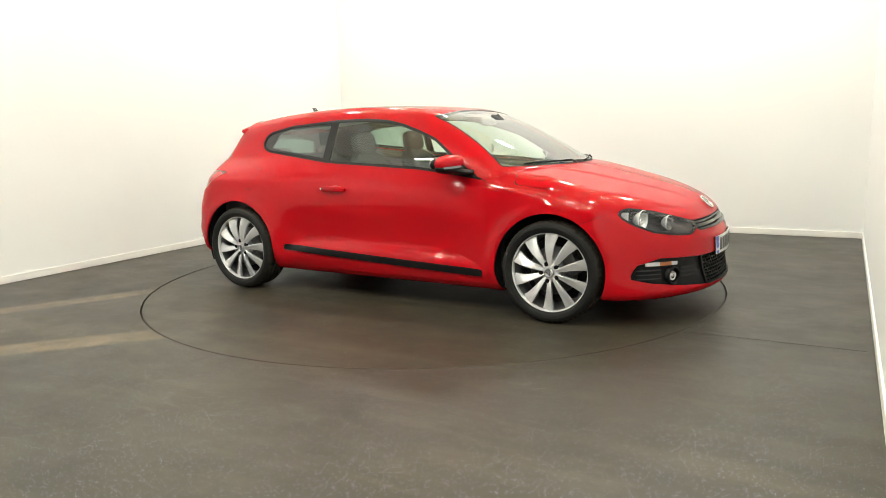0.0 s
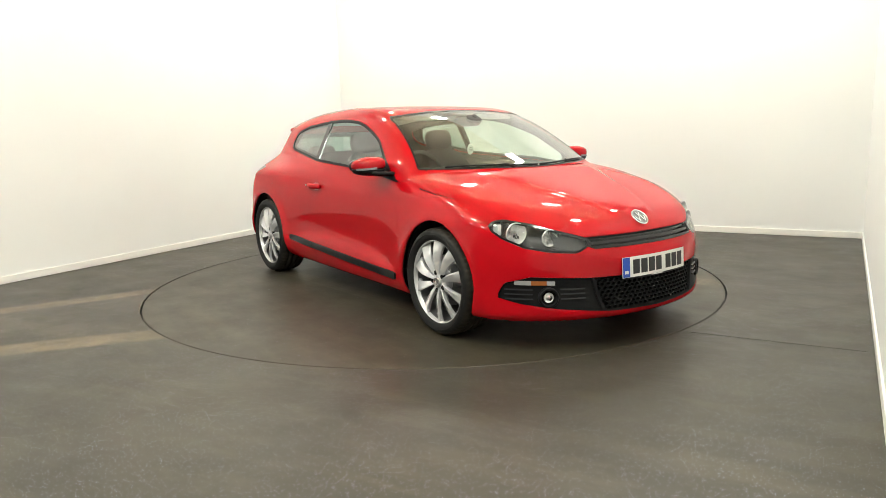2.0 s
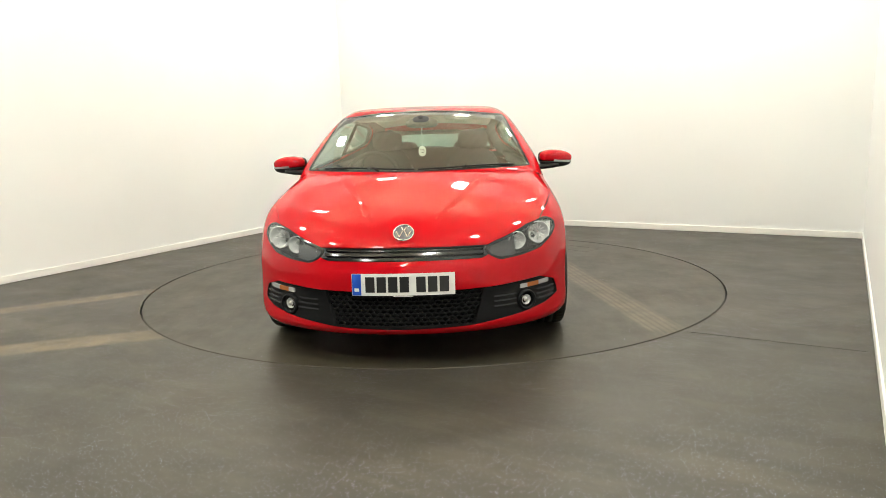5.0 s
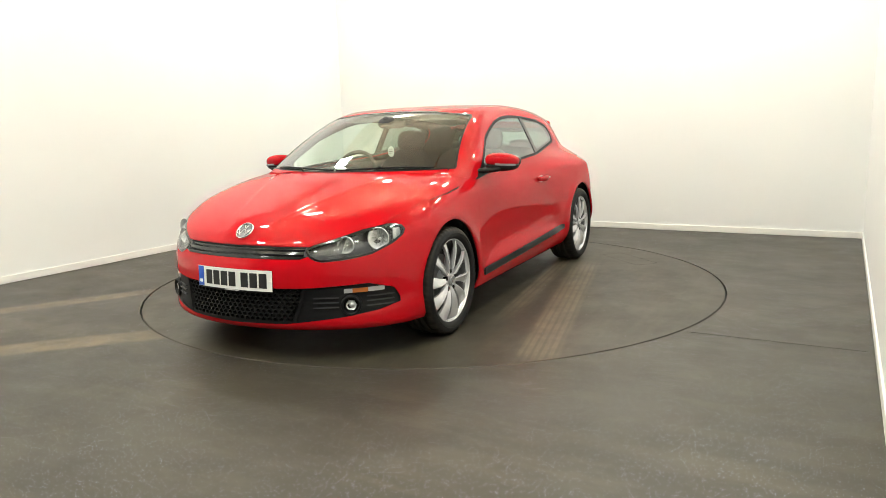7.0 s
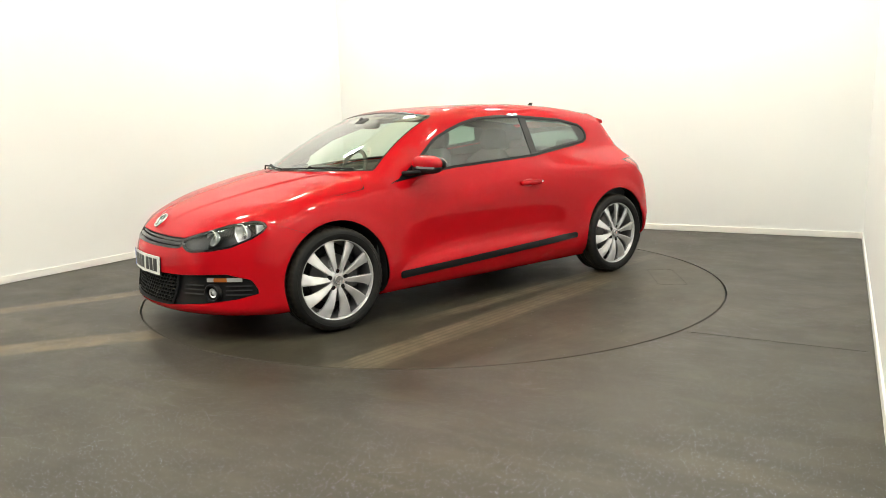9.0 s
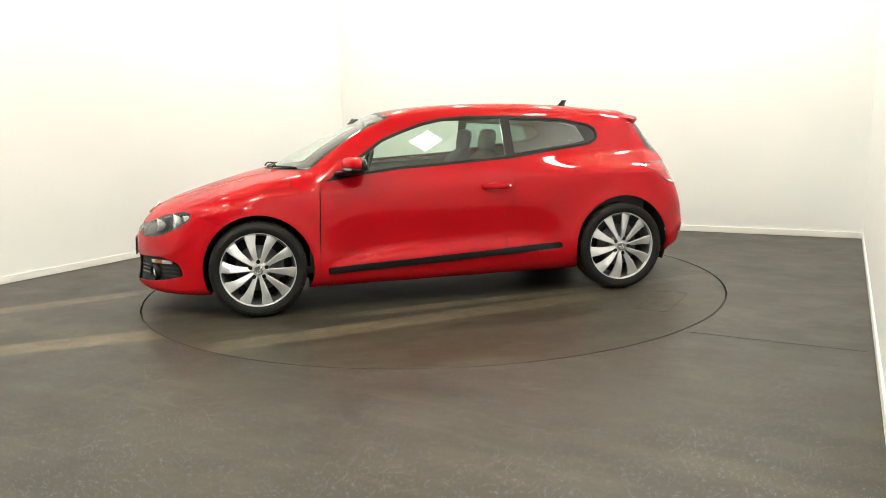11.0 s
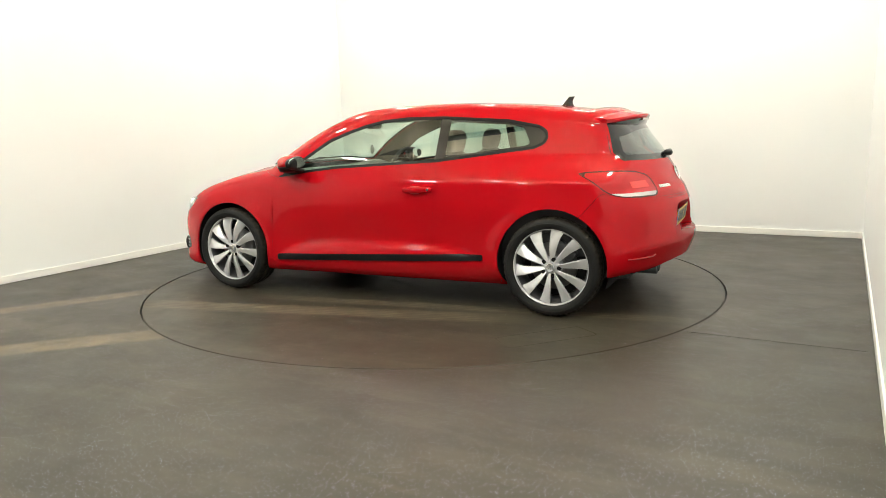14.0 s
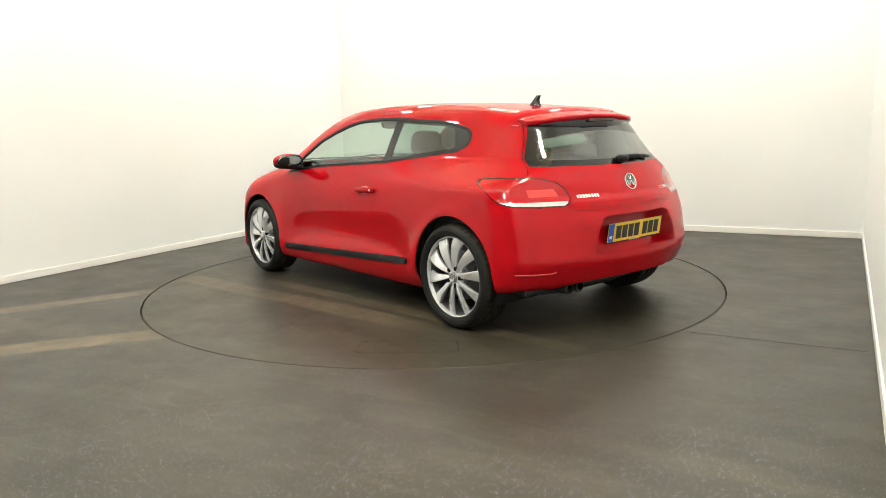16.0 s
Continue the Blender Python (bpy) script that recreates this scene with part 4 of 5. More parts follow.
def bars_plate(car, name, at, back, material, label):
    """A bent number plate: its writing is plain bars."""
    s = -1 if back else 1
    curve = 0.05 if back else 0.36

    def bent(x0, x1, y0, y1, z0, z1, n):
        bm = bmesh.new()
        for i in range(n):
            a, b = y0 + (y1 - y0) * i / n, y0 + (y1 - y0) * (i + 1) / n
            box(bm, x0, x1, a, b, z0, z1)
        bmesh.ops.remove_doubles(bm, verts=bm.verts, dist=1e-5)
        for v in bm.verts:
            v.co.x = s * (v.co.x - curve * v.co.y ** 2)
            v.co.y *= s
        bmesh.ops.recalc_face_normals(bm, faces=bm.faces)
        return bm
    lean = Matrix.Translation(at) @ Matrix.Rotation(radians(-3 if not back else -8), 4, "Y")
    plate = put(part(name, bent(-0.003, 0.0, -0.26, 0.26, -0.0555, 0.0555, 20), material, car, label), lean)
    blue = part("country_band", bent(0.0004, 0.0012, -0.258, -0.212, -0.0535, 0.0535, 4), BLUE, plate, "blue country band")
    part("band_bar", bent(0.0014, 0.0018, -0.247, -0.223, -0.035, -0.018, 2), PLATE_WHITE, plate)
    y = -0.19
    for i in range(7):
        part("character_bar", bent(0.0004, 0.0014, y, y + 0.047, -0.039, 0.039, 3), PLATE_BLACK, plate, "plain dark bar")
        y += 0.058 if i != 3 else 0.083
    for yy in (-0.2, 0.246):
        bm = bmesh.new()
        bmesh.ops.create_cone(bm, cap_ends=True, segments=12, radius1=0.006, radius2=0.005, depth=0.003, matrix=Matrix.Translation((s * (0.001 - curve * yy * yy), s * yy, 0.0)) @ Matrix.Rotation(math.pi / 2, 4, "Y"))
        part("screw_cap", bm, material, plate)
    part("plate_holder", bent(-0.012, -0.0035, -0.255, 0.255, -0.064, 0.05, 12), BLACK, plate, "black plate holder with small pale bar")
    part("holder_bar", bent(-0.003, -0.002, -0.05, 0.05, -0.0615, -0.0575, 2), PLATE_WHITE, plate)
    return plate


def round_badge(car, at, r, tilt, back):
    s = -1 if back else 1
    turn = Matrix.Translation(at) @ Matrix.Rotation(0 if s > 0 else math.pi, 4, "Z") @ Matrix.Rotation(-tilt, 4, "Y") @ Matrix.Rotation(-math.pi / 2, 4, "Z")
    ob = put(part("badge", bm_of(*lathe([(r * 0.86, 0.002), (r * 0.89, 0.0075), (r * 0.97, 0.0075), (r, 0.003), (r, -0.012), (r * 0.86, -0.012)], 48, True)), CHROME, car, "round chrome badge", True), turn)
    part("badge_back", bm_of(*lathe([(0, 0.0), (r * 0.87, 0.0), (r * 0.87, -0.01), (0, -0.01)], 32)), BADGE_BACK, ob)
    bm = bmesh.new()
    for sx in (-1, 1):
        for dx, dz, h in ((0.13, 0.42, 0.36), (0.24, -0.22, 0.58), (0.55, -0.18, 0.55)):
            tiltz = 0.42 if dx != 0.24 else -0.42
            box(bm, -0.05 * r, 0.05 * r, 0.001, 0.0065, -h * r * 0.62, h * r * 0.62, 0, Matrix.Translation((sx * dx * r, 0, dz * r)) @ Matrix.Rotation(sx * tiltz, 4, "Y"))
    part("chevron", bm, CHROME, ob)
    return ob


def build_mirror(car, side):
    c = Vector((0.635, side * 0.932, 0.988))
    lean = Matrix.Rotation(side * 0.16, 3, "Z") @ Matrix.Rotation(side * -0.05, 3, "X")
    bm = blob((0, 0, 0), (0.078, 0.112, 0.05), 0.75, 36, 18)
    for v in bm.verts:
        t = v.co.y * side / 0.112
        k = 1 - 0.28 * max(t, 0) ** 2
        v.co.x *= k * (1.0 if v.co.x > 0 else 0.75)
        v.co.z *= (1 - 0.3 * max(t, 0) ** 1.5)
        v.co.z = max(v.co.z, -0.026)
        v.co = lean @ v.co + c
    shell = part("door_mirror", bm, RED, car, "red door mirror with black base", True)
    bm = blob((0, 0, 0), (0.076, 0.11, 0.035), 0.75, 32, 14)
    for v in bm.verts:
        t = v.co.y * side / 0.11
        k = 1 - 0.28 * max(t, 0) ** 2
        v.co.x *= k * (1.0 if v.co.x > 0 else 0.8)
        v.co.z = min(v.co.z, 0.005) - 0.035 + 0.012 * max(t, 0)
        v.co = lean @ v.co + c
    part("mirror_base", bm, BLACK, shell, "black lower mirror shell", True)
    arm = blob((0.655, side * 0.862, 0.926), (0.088, 0.092, 0.017), 0.6, 28, 12)
    for v in arm.verts:
        t = (v.co.y * side - 0.77) / 0.18
        v.co.x += 0.03 * (1 - t)
        v.co.z += 0.012 * t * t
    part("mirror_arm", arm, BLACK, shell, "flat black mirror foot", True)
    bm = bmesh.new()
    n = 10
    for i in range(n):
        a0, a1 = -0.03 + 0.128 * i / n, -0.03 + 0.128 * (i + 1) / n
        f = lambda t: 0.081 * (1 - 0.28 * max(t / 0.112, 0) ** 2) * max(1 - abs(t / 0.118) ** 2.7, 0) ** 0.37
        x0, x1 = f(a0), f(a1)
        vs = [bm.verts.new(lean @ Vector((x, side * a, z)) + c) for x, a, z in ((x0, a0, -0.03), (x1, a1, -0.028), (x1, a1, -0.016), (x0, a0, -0.016))]
        bm.faces.new(vs)
    bmesh.ops.solidify(bm, geom=bm.faces[:], thickness=0.004)
    part("indicator_strip", bm, LIGHT_CLEAR, shell, "clear indicator strip")
    back = blob((0, 0, 0), (0.03, 0.113, 0.047), 0.6, 32, 14)
    for v in back.verts:
        t = v.co.y * side / 0.113
        v.co.z *= (1 - 0.28 * max(t, 0) ** 1.5)
        v.co = lean @ (v.co + Vector((-0.04, 0, -0.004))) + c
    part("mirror_frame", back, BLACK, shell, "black mirror glass frame", True)
    bm = bmesh.new()
    bmesh.ops.create_cone(bm, cap_ends=True, segments=28, radius1=0.5, radius2=0.5, depth=0.01, matrix=Matrix.Translation(c + Vector((-0.067, side * 0.006, 0.0))) @ Matrix.Diagonal((1, 0.19, 0.075, 1)) @ Matrix.Rotation(math.pi / 2, 4, "Y"))
    part("mirror_glass", bm, MIRROR, shell, "mirror glass")


def side_y(x, z):
    """The half width of the body's side at x, z."""
    lo, hi = 0.3, 1.2
    for _ in range(30):
        mid = (lo + hi) / 2
        if form(np.array([x]), np.array([mid]), np.array([z]))[0] < 0:
            lo = mid
        else:
            hi = mid
    return lo


def build_handle(car, side):
    y = side_y(-0.35, 0.795)
    n, verts, faces = 14, [], []
    for i in range(n + 1):
        t = i / n
        x = -0.245 - 0.215 * t
        bow = 0.038 * math.sin(math.pi * (0.08 + 0.84 * t)) ** 0.6
        h = 0.021 * (0.6 + 0.45 * math.sin(math.pi * t) ** 0.5)
        z = 0.797 + 0.004 * t
        for a in range(10):
            q = 2 * math.pi * a / 10
            verts.append((x, side * (y + bow - 0.004 + 0.010 * math.cos(q)), z + h * math.sin(q)))
    for i in range(n):
        for a in range(10):
            b = (a + 1) % 10
            faces.append((i * 10 + a, i * 10 + b, (i + 1) * 10 + b, (i + 1) * 10 + a))
    faces += [tuple(range(10)), tuple(range(n * 10, n * 10 + 10))]
    handle = part("door_handle", bm_of(verts, faces), RED, car, "red pull handle over a shallow cup", True)
    cup = blob((-0.335, side * (y - 0.003), 0.787), (0.07, 0.007, 0.036), 0.9, 24, 12)
    part("handle_cup", cup, CUP, handle, "shaded red finger cup", True)
    bm = bmesh.new()
    bmesh.ops.create_cone(bm, cap_ends=True, segments=16, radius1=0.008, radius2=0.008, depth=0.01, matrix=Matrix.Translation((-0.442, side * (y + 0.03), 0.801)) @ Matrix.Rotation(math.pi / 2, 4, "X"))
    part("lock_barrel", bm, CHROME, handle)


def build_spoiler(car):
    ny, verts, faces = 40, [], []
    for i in range(ny + 1):
        y = -0.50 + 1.0 * i / ny
        e = abs(y / 0.50)
        fade = 1 - e ** 5
        roof = lambda x: float(ROOF(x)) - ROOF_C[0] * y * y - ROOF_C[1] * y ** 4 - 0.045 * e ** 4
        x0, xt = -1.435 - 0.03 * e, -1.722 + 0.14 * e ** 2.2 + 0.03 * e ** 10
        zt = 1.262 - 0.035 * e ** 2
        ring = []
        for t in (0, 0.25, 0.5, 0.75, 1.0):
            x = x0 + (xt - x0) * t
            z = roof(x0) + 0.004 + (zt - roof(x0)) * t + 0.008 * math.sin(math.pi * t)
            ring.append((x, y, z))
        ring += [(xt - 0.004, y, zt - 0.008), (xt + 0.004, y, zt - 0.02), (xt + 0.05, y, zt - 0.045 * fade - 0.012), (xt + 0.11, y, zt - 0.06 * fade - 0.012), (x0 - 0.02, y, roof(x0) - 0.05)]
        verts += ring
    m = 10
    for i in range(ny):
        for k in range(m):
            l = (k + 1) % m
            faces.append((i * m + k, i * m + l, (i + 1) * m + l, (i + 1) * m + k))
    faces += [tuple(range(m)), tuple(range(ny * m, ny * m + m))]
    sp = part("roof_spoiler", bm_of(verts, faces), RED, car, "red roof spoiler over the rear window")
    sp.data.shade_smooth()
    sp.data.set_sharp_from_angle(angle=radians(40))
    ny, verts, faces = 24, [], []
    for i in range(ny + 1):
        y = -0.43 + 0.86 * i / ny
        e = abs(y / 0.50)
        xt, zt = -1.722 + 0.14 * e ** 2.2 + 0.03 * e ** 10, 1.262 - 0.035 * e ** 2
        f = 1 - (abs(y) / 0.44) ** 4
        verts += [(xt + 0.006, y, zt - 0.0225), (xt + 0.03, y, zt - 0.03 - 0.055 * f), (xt + 0.085, y, zt - 0.03 - 0.085 * f), (xt + 0.085, y, zt - 0.0225)]
    for i in range(ny):
        for k in range(4):
            l = (k + 1) % 4
            faces.append((i * 4 + k, i * 4 + l, (i + 1) * 4 + l, (i + 1) * 4 + k))
    part("spoiler_underside", bm_of(verts, faces), GLOSS, sp, "black spoiler underside", True)
    bm = bmesh.new()
    box(bm, -1.716, -1.69, -0.13, 0.13, 1.224, 1.239, 0.003)
    part("brake_light", bm, TAIL_DARK, sp, "dark red third brake light")


def build_antenna(car):
    n, verts, faces = 10, [], []
    for i in range(n + 1):
        t = i / n
        x0, x1 = -1.085 - 0.085 * t ** 0.75, -1.215 + 0.018 * math.sin(math.pi * t) - 0.0 * t
        w = 0.03 * (1 - t) ** 0.8 + 0.002
        z = 1.328 + 0.075 * t
        for a in range(12):
            q = 2 * math.pi * a / 12
            verts.append(((x0 + x1) / 2 + (x0 - x1) / 2 * math.cos(q), w * math.sin(q), z))
    for i in range(n):
        for a in range(12):
            b = (a + 1) % 12
            faces.append((i * 12 + a, i * 12 + b, (i + 1) * 12 + b, (i + 1) * 12 + a))
    faces.append(tuple(range(n * 12, n * 12 + 12)))
    part("shark_fin_aerial", bm_of(verts, faces), GLOSS, car, "black shark fin roof aerial", True)


def screen_z(x, y):
    """The height of the windscreen or bonnet surface."""
    lo, hi = 0.5, 1.6
    for _ in range(30):
        mid = (lo + hi) / 2
        if form(np.array([x]), np.array([y]), np.array([mid]))[0] < 0:
            lo = mid
        else:
            hi = mid
    return lo


def build_wipers(car):
    for ys, base in (((0.62, 0.02), (1.17, 0.30)), ((0.0, -0.6), (1.21, -0.22))):
        pts = []
        for i in range(9):
            y = ys[0] + (ys[1] - ys[0]) * i / 8
            x = 1.215 - SCREEN_C[1] * y * y - 0.005 - 0.015 * math.sin(math.pi * i / 8)
            pts.append((x, y, screen_z(x, y) + 0.008))
        wiper = part("windscreen_wiper", tube(pts, 0.006, 8), BLACK, car, "black windscreen wiper", True)
        mid = pts[4]
        arm = [(base[0] - SCREEN_C[1] * base[1] ** 2 + 0.05, base[1], screen_z(base[0] - SCREEN_C[1] * base[1] ** 2 + 0.05, base[1]) + 0.012), mid]
        part("wiper_arm", tube([arm[0], (arm[0][0] - 0.02, (arm[0][1] + mid[1]) / 2, (arm[0][2] + mid[2]) / 2 + 0.014), mid], 0.006, 8), BLACK, wiper, "", True)
    # at the rear
    pts = []
    for i in range(7):
        y = 0.03 - 0.36 * i / 6
        z = 0.995 + 0.012 * math.sin(math.pi * i / 6)
        pts.append((float(surface_x(y, z, True)[0]) - 0.022, y, z))
    w = part("rear_wiper", tube(pts, 0.01, 8), BLACK, car, "black rear wiper", True)
    part("wiper_hub", blob((pts[0][0] + 0.0, 0.0, 0.998), (0.03, 0.05, 0.022), 0.8, 20, 10), BLACK, w, "", True)
    part("wiper_arm", blob((pts[3][0] - 0.008, -0.11, 1.006), (0.012, 0.11, 0.014), 0.9, 20, 10), BLACK, w, "", True)


def build_rear_details(car):
    for y in (0.50, 0.41):
        pipe = put(part("tailpipe", bm_of(*lathe([(0.029, 0.0), (0.032, 0.004), (0.033, 0.01), (0.033, 0.2), (0.028, 0.2), (0.028, 0.006)], 32, True)), STEEL_DARK, car, "dark steel twin tailpipe", True), Matrix.Translation((-1.89, y, 0.277)) @ Matrix.Rotation(-math.pi / 2, 4, "Z"))
    silencer = blob((-1.62, 0.1, 0.28), (0.14, 0.52, 0.085), 0.6)
    part("silencer", silencer, STEEL_DARK, car, "dark silencer under the rear bumper", True)
    # raised model lettering as plain chrome bars, one per character
    for y0, y1, n, m, label in ((0.437, 0.287, 8, CHROME, "small chrome letter bar"), (-0.31, -0.385, 4, BADGE_RED, "small red and chrome letter bar"), (-0.39, -0.46, 4, CHROME, "small chrome letter bar")):
        for i in range(n):
            a = y0 + (y1 - y0) * (i + 0.08) / n
            b = y0 + (y1 - y0) * (i + 0.86) / n
            z0, z1 = 0.794, 0.812
            bm = bmesh.new()
            vs = []
            for d in (0.0035, -0.004):
                for y, z in ((a, z0), (b, z0), (b, z1), (a, z1)):
                    vs.append(bm.verts.new((float(surface_x(y, z, True)[0]) - d, y, z)))
            for f in ((0, 1, 2, 3), (7, 6, 5, 4), (0, 4, 5, 1), (1, 5, 6, 2), (2, 6, 7, 3), (3, 7, 4, 0)):
                bm.faces.new([vs[k] for k in f])
            bmesh.ops.recalc_face_normals(bm, faces=bm.faces)
            part("letter_bar", bm, m, car, label)
    # reflectors low in the rear bumper, and a crease lip
    for side in (1, -1):
        pts = []
        for i in range(9):
            y = 0.62 + 0.2 * i / 8
            pts.append((float(surface_x(y, 0.385, True)[0]) - 0.001, side * y, 0.385 + 0.01 * (i / 8 < 0.1)))
        part("bumper_recess_line", tube(pts, 0.005, 6), CUP, car, "", True)


def build_arch_liners(car):
    for cx, cz in ((1.283, 0.325), (-1.292, 0.335)):
        for side in (1, -1):
            verts, faces, n = [], [], 28
            for i in range(n + 1):
                a = math.pi * (-0.12 + 1.24 * i / n)
                for y in (0.42, 0.80, 0.845):
                    r = 0.372 if y < 0.84 else 0.366
                    verts.append((cx + r * math.cos(a), side * y, cz + r * math.sin(a)))
            for i in range(n):
                for k in range(2):
                    faces.append((i * 3 + k, i * 3 + k + 1, i * 3 + k + 4, i * 3 + k + 3))
            c = len(verts)
            verts.append((cx, side * 0.42, cz))
            for i in range(n):
                faces.append((i * 3, i * 3 + 3, c))
            part("wheel_arch_liner", bm_of(verts, faces), DARK, car, "black wheel arch liner", True)


def build_seat(car, y):
    seat = part("front_seat", blob((-0.02, y, 0.42), (0.27, 0.25, 0.11), 0.55), FABRIC, car, "dark grey cloth sports seat", True)
    lean = Matrix.Rotation(radians(-22), 3, "Y")
    bm = blob((-0.335, y, 0.74), (0.085, 0.245, 0.32), 0.6, 28, 18, lean)
    for v in bm.verts:
        t = (v.co.z - 0.74) / 0.3
        if t > 0:
            v.co.y = y + (v.co.y - y) * (1 - 0.22 * t * t)
        v.co.x += 0.10 * ((v.co.y - y) / 0.25) ** 2
    part("backrest", bm, FABRIC, seat, "", True)
    part("headrest", blob((-0.425, y, 1.105), (0.048, 0.125, 0.085), 0.6, 24, 14, Matrix.Rotation(radians(-12), 3, "Y")), FABRIC, seat, "", True)
    for dy in (-0.05, 0.05):
        part("headrest_post", tube([(-0.42, y + dy, 0.98), (-0.425, y + dy, 1.06)], 0.007, 8), CHROME, seat, "", True)


def build_interior(car):
    bm = bmesh.new()
    box(bm, -1.75, 1.05, -0.72, 0.72, 0.24, 0.30, 0.02)
    part("cabin_floor", bm, CABIN, car, "dark carpeted cabin floor")
    # dashboard with a raised cowl before the driver
    verts, faces, n = [], [], 24
    for i in range(n + 1):
        y = -0.74 + 1.48 * i / n
        cowl = 0.045 * math.exp(-((y + 0.37) / 0.16) ** 4)
        k = 1 - 0.12 * (abs(y) / 0.74) ** 3
        verts += [(1.18 - 0.52 * y * y, y, 0.895), (0.9, y, 0.915 * k + 0.08 * (1 - k) * 8), (0.7, y, 0.905 + cowl), (0.62, y, 0.885 + cowl), (0.6, y, 0.80), (0.66, y, 0.55), (0.9, y, 0.5)]
    for i in range(n):
        for j in range(6):
            faces.append((i * 7 + j, i * 7 + j + 1, (i + 1) * 7 + j + 1, (i + 1) * 7 + j))
    dash = part("dashboard", bm_of(verts, faces), CABIN, car, "dark grey soft-touch dashboard", True)
    for y, w in ((0.06, 0.05), (-0.06, 0.05), (0.62, 0.045), (-0.62, 0.045)):
        ring = tube([(0.592 + 0.0, y + w * math.cos(a), 0.835 + 0.034 * math.sin(a)) for a in [2 * math.pi * i / 20 for i in range(21)]], 0.004, 6)
        part("air_vent_ring", ring, CHROME, dash, "satin chrome air vent ring", True)
    # steering wheel on the right-hand side
    turn = Matrix.Translation((0.44, -0.37, 0.875)) @ Matrix.Rotation(radians(-24), 4, "Y")
    rim = put(part("steering_wheel", tube([(0, 0.182 * math.cos(a), 0.182 * math.sin(a)) for a in [2 * math.pi * i / 40 for i in range(41)]], 0.0155, 12), CABIN, car, "black leather three-spoke steering wheel", True), turn)
    part("wheel_boss", blob((0.02, 0, -0.01), (0.035, 0.075, 0.065), 0.7), CABIN, rim, "", True)
    for a in (0.15, math.pi - 0.15, -math.pi / 2):
        part("wheel_spoke", tube([(0.02, 0.05 * math.cos(a), 0.05 * math.sin(a) - 0.01), (0.004, 0.175 * math.cos(a), 0.175 * math.sin(a))], 0.014, 8), STEEL, rim, "", True)
    part("steering_column", tube([(0.46, -0.37, 0.86), (0.7, -0.37, 0.76)], 0.045, 12), CABIN, rim, "", True).matrix_parent_inverse = turn.inverted()
    for y in (0.36, -0.36):
        build_seat(car, y)
    bench = part("rear_bench", blob((-1.0, 0, 0.45), (0.25, 0.56, 0.12), 0.5), FABRIC, car, "dark grey cloth rear bench", True)
    part("backrest", blob((-1.25, 0, 0.74), (0.09, 0.56, 0.29), 0.5, 36, 16, Matrix.Rotation(radians(-20), 3, "Y")), FABRIC, bench, "", True)
    for y in (-0.3, 0.3):
        part("headrest", blob((-1.33, y, 1.02), (0.04, 0.12, 0.06), 0.6), FABRIC, bench, "", True)
    bm = bmesh.new()
    box(bm, -1.74, -1.36, -0.55, 0.55, 0.90, 0.915, 0.004)
    part("parcel_shelf", bm, CABIN, car, "black parcel shelf")
    # door cards and rear side trims follow the body side
    for side in (1, -1):
        verts, faces, n = [], [], 26
        for i in range(n + 1):
            x = -1.5 + 2.45 * i / n
            top = 0.925 - 0.03 * x - 0.06 * max(x - 0.4, 0)
            for z, d in ((top, 0.03), (top - 0.02, 0.075), (0.7, 0.085), (0.5, 0.10), (0.3, 0.14)):
                verts.append((x, side * (side_y(x, z) - d), z))
        for i in range(n):
            for k in range(4):
                faces.append((i * 5 + k, i * 5 + k + 1, (i + 1) * 5 + k + 1, (i + 1) * 5 + k))
        trim = part("door_card", bm_of(verts, faces), CABIN, car, "dark grey door card", True)
        ring = tube([(0.33 + 0.055 * math.cos(a), side * (side_y(0.33, 0.86) - 0.085), 0.85 + 0.022 * math.sin(a)) for a in [2 * math.pi * i / 20 for i in range(21)]], 0.005, 6)
        part("inner_handle", ring, CHROME, trim, "satin chrome inner handle", True)
    # headliner, pillars' inner faces
    verts, faces, n, m = [], [], 20, 12
    for i in range(n + 1):
        x = 0.34 - 1.85 * i / n
        for j in range(m + 1):
            y = -0.53 + 1.06 * j / m
            verts.append((x, y, float(ROOF(x)) - 0.045 - 0.06 * y * y - 0.25 * y ** 4))
    for i in range(n):
        for j in range(m):
            a = i * (m + 1) + j
            faces.append((a, a + 1, a + m + 2, a + m + 1))
    part("headliner", bm_of(verts, faces), LINER, car, "pale grey cloth headliner", True)
    mir = part("rear_view_mirror", blob((0.47, 0.0, 1.245), (0.02, 0.115, 0.034), 0.6), CABIN, car, "black interior mirror", True)
    part("mirror_stem", tube([(0.52, 0, 1.25), (0.56, 0, 1.285)], 0.018, 10), CABIN, mir, "", True)
    part("sensor_cover", blob((0.545, 0.0, 1.262), (0.05, 0.06, 0.02), 0.7, 20, 10, Matrix.Rotation(radians(27), 3, "Y")), CABIN, mir, "", True)
    for side in (1, -1):
        part("sun_visor", blob((0.33, side * 0.33, 1.283), (0.075, 0.17, 0.008), 0.5, 24, 8, Matrix.Rotation(radians(15), 3, "Y")), LINER, car, "pale grey sun visor", True)


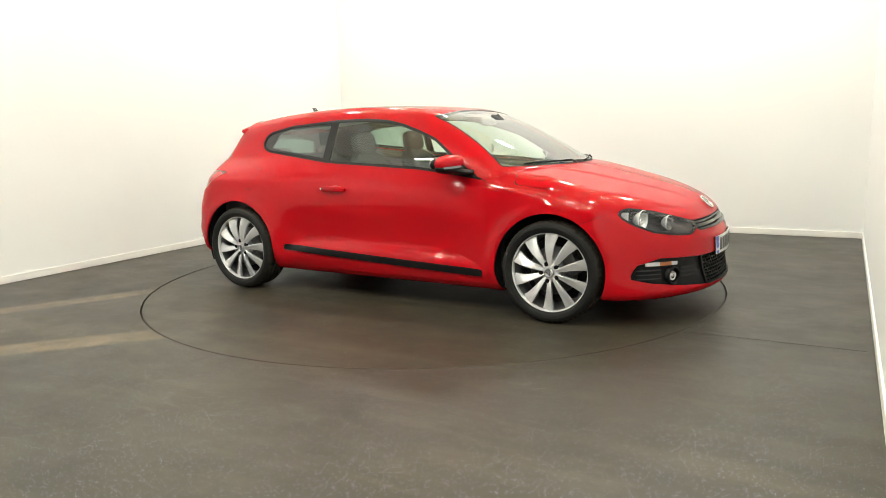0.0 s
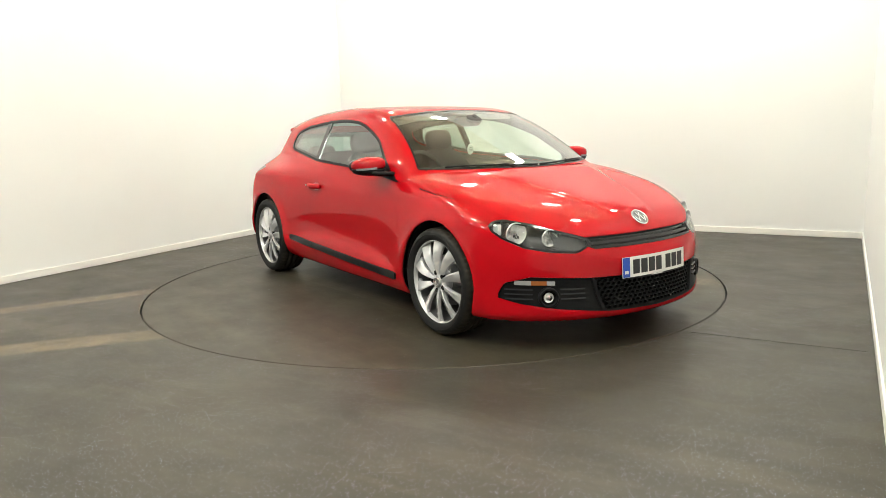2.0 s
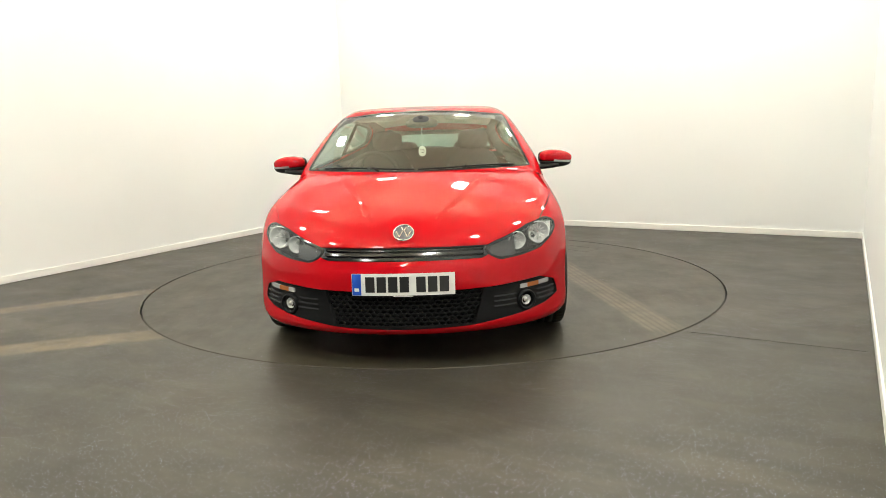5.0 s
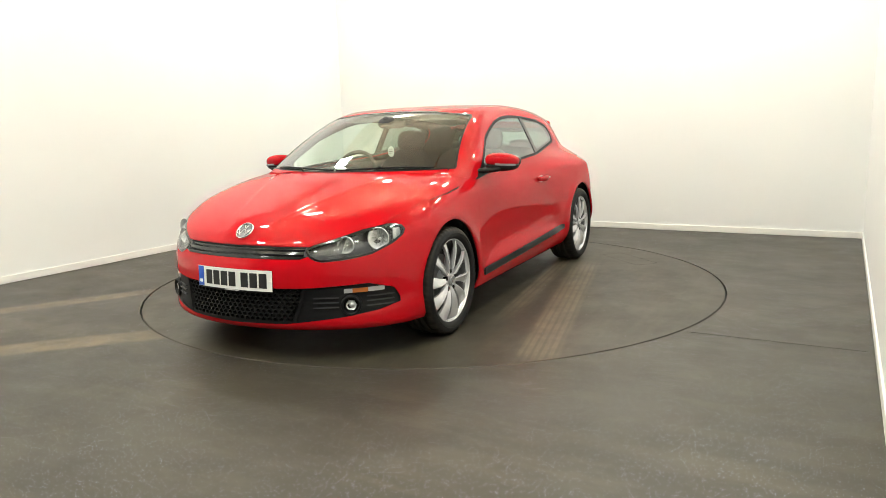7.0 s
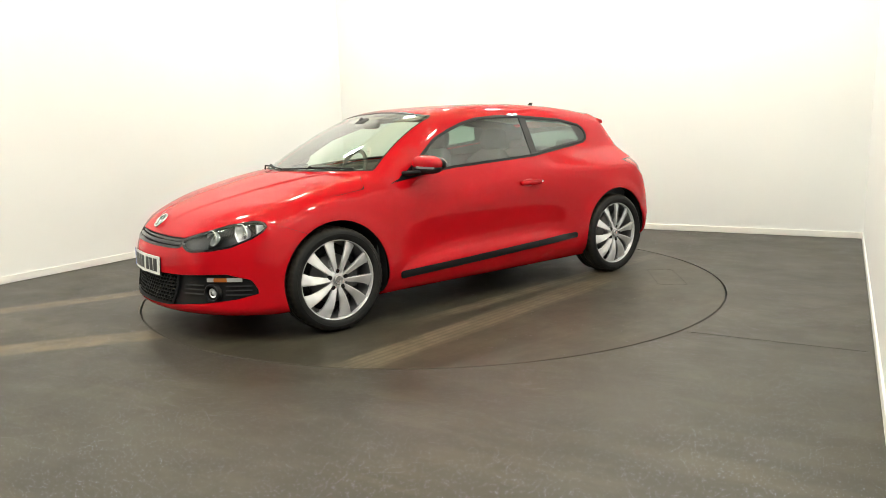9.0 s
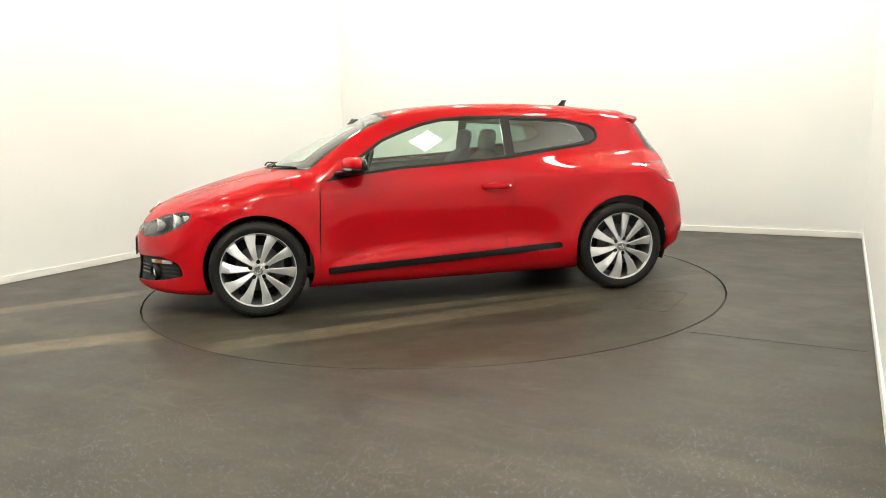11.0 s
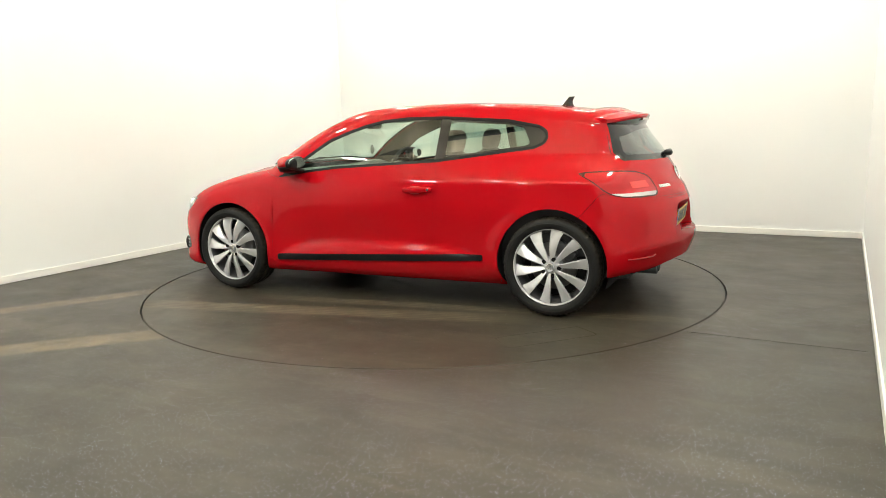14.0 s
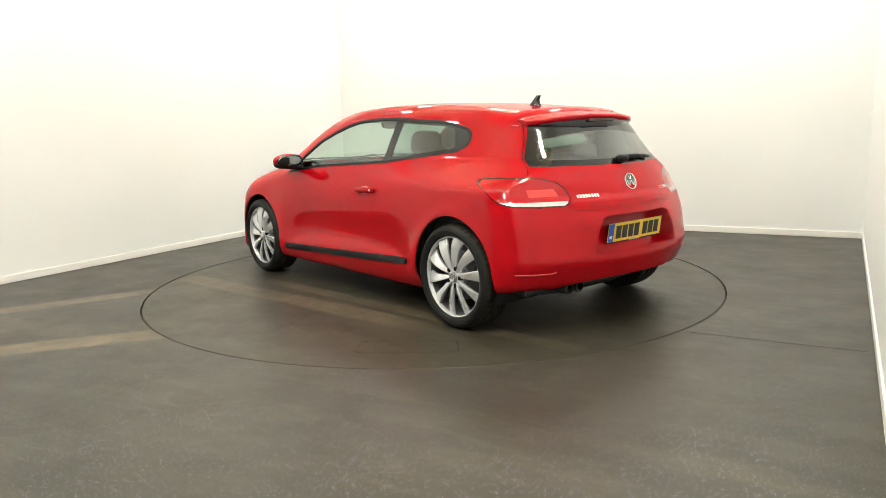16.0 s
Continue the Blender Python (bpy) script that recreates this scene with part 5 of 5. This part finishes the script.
def build_freshener(car):
    """A white oval air freshener on a thread below the inner mirror."""
    card = part("air_freshener", blob((0.497, 0.0, 1.047), (0.006, 0.027, 0.038), 0.95, 28, 14), PLATE_WHITE, car, "white oval air freshener hanging from the mirror", True)
    part("thread", tube([(0.497, 0, 1.085), (0.485, 0, 1.215)], 0.0012, 6), PLATE_WHITE, card)
    for z, w in ((1.06, 0.013), (1.048, 0.016), (1.036, 0.012)):
        bm = bmesh.new()
        box(bm, 0.5025, 0.5045, -w, w, z - 0.002, z + 0.002)
        part("print_bar", bm, STEEL_DARK, card)


def build_car():
    car = tagged(new("car"), "glossy red three-door hatchback with silver alloy wheels", "car")
    skins = build_body(car)
    w = build_wheel(car)
    track = 0.775
    w.matrix_basis = Matrix.Translation((AXLE, track, TYRE_R))
    for x, y, a in ((AXLE, -track, 0.4), (-AXLE, track, 0.9), (-AXLE, -track, 0.2)):
        copy_thing(w, Matrix.Translation((x, y, TYRE_R)) @ (Matrix.Rotation(math.pi, 4, "Z") if y < 0 else Matrix()) @ Matrix.Rotation(a, 4, "Y"))
    build_arch_liners(car)
    for side in (1, -1):
        build_headlight(car, skins["eye"], side)
        build_tail_lamp(car, skins["tail"], side)
        build_mirror(car, side)
        build_handle(car, side)
    build_front(car, skins)
    bars_plate(car, "front_number_plate", (float(surface_x(0, 0.444)[0]) + 0.010, 0, 0.444), False, PLATE_WHITE, "white front number plate with plain bars")
    bars_plate(car, "rear_number_plate", (-1.974, 0, 0.577), True, PLATE_YELLOW, "yellow rear number plate with plain bars")
    round_badge(car, (2.043, 0, 0.684), 0.055, radians(48), False)
    round_badge(car, (float(surface_x(0, 0.862, True)[0]) - 0.002, 0, 0.862), 0.052, radians(20), True)
    build_spoiler(car)
    build_antenna(car)
    build_wipers(car)
    build_rear_details(car)
    build_interior(car)
    build_freshener(car)
    return car


CAR = build_car()


# ---- movement: the turntable turns steadily and carries the car ----
def motions():
    turn = lambda t: Matrix.Rotation(radians(-30.70 - 12.54 * t), 4, "Z")
    times = [0.5 * i for i in range(33)]
    walk(TURNTABLE, [(t, turn(t)) for t in times])
    walk(CAR, [(t, turn(t) @ Matrix.Translation((0.056, -0.026, 0.0))) for t in times])


motions()
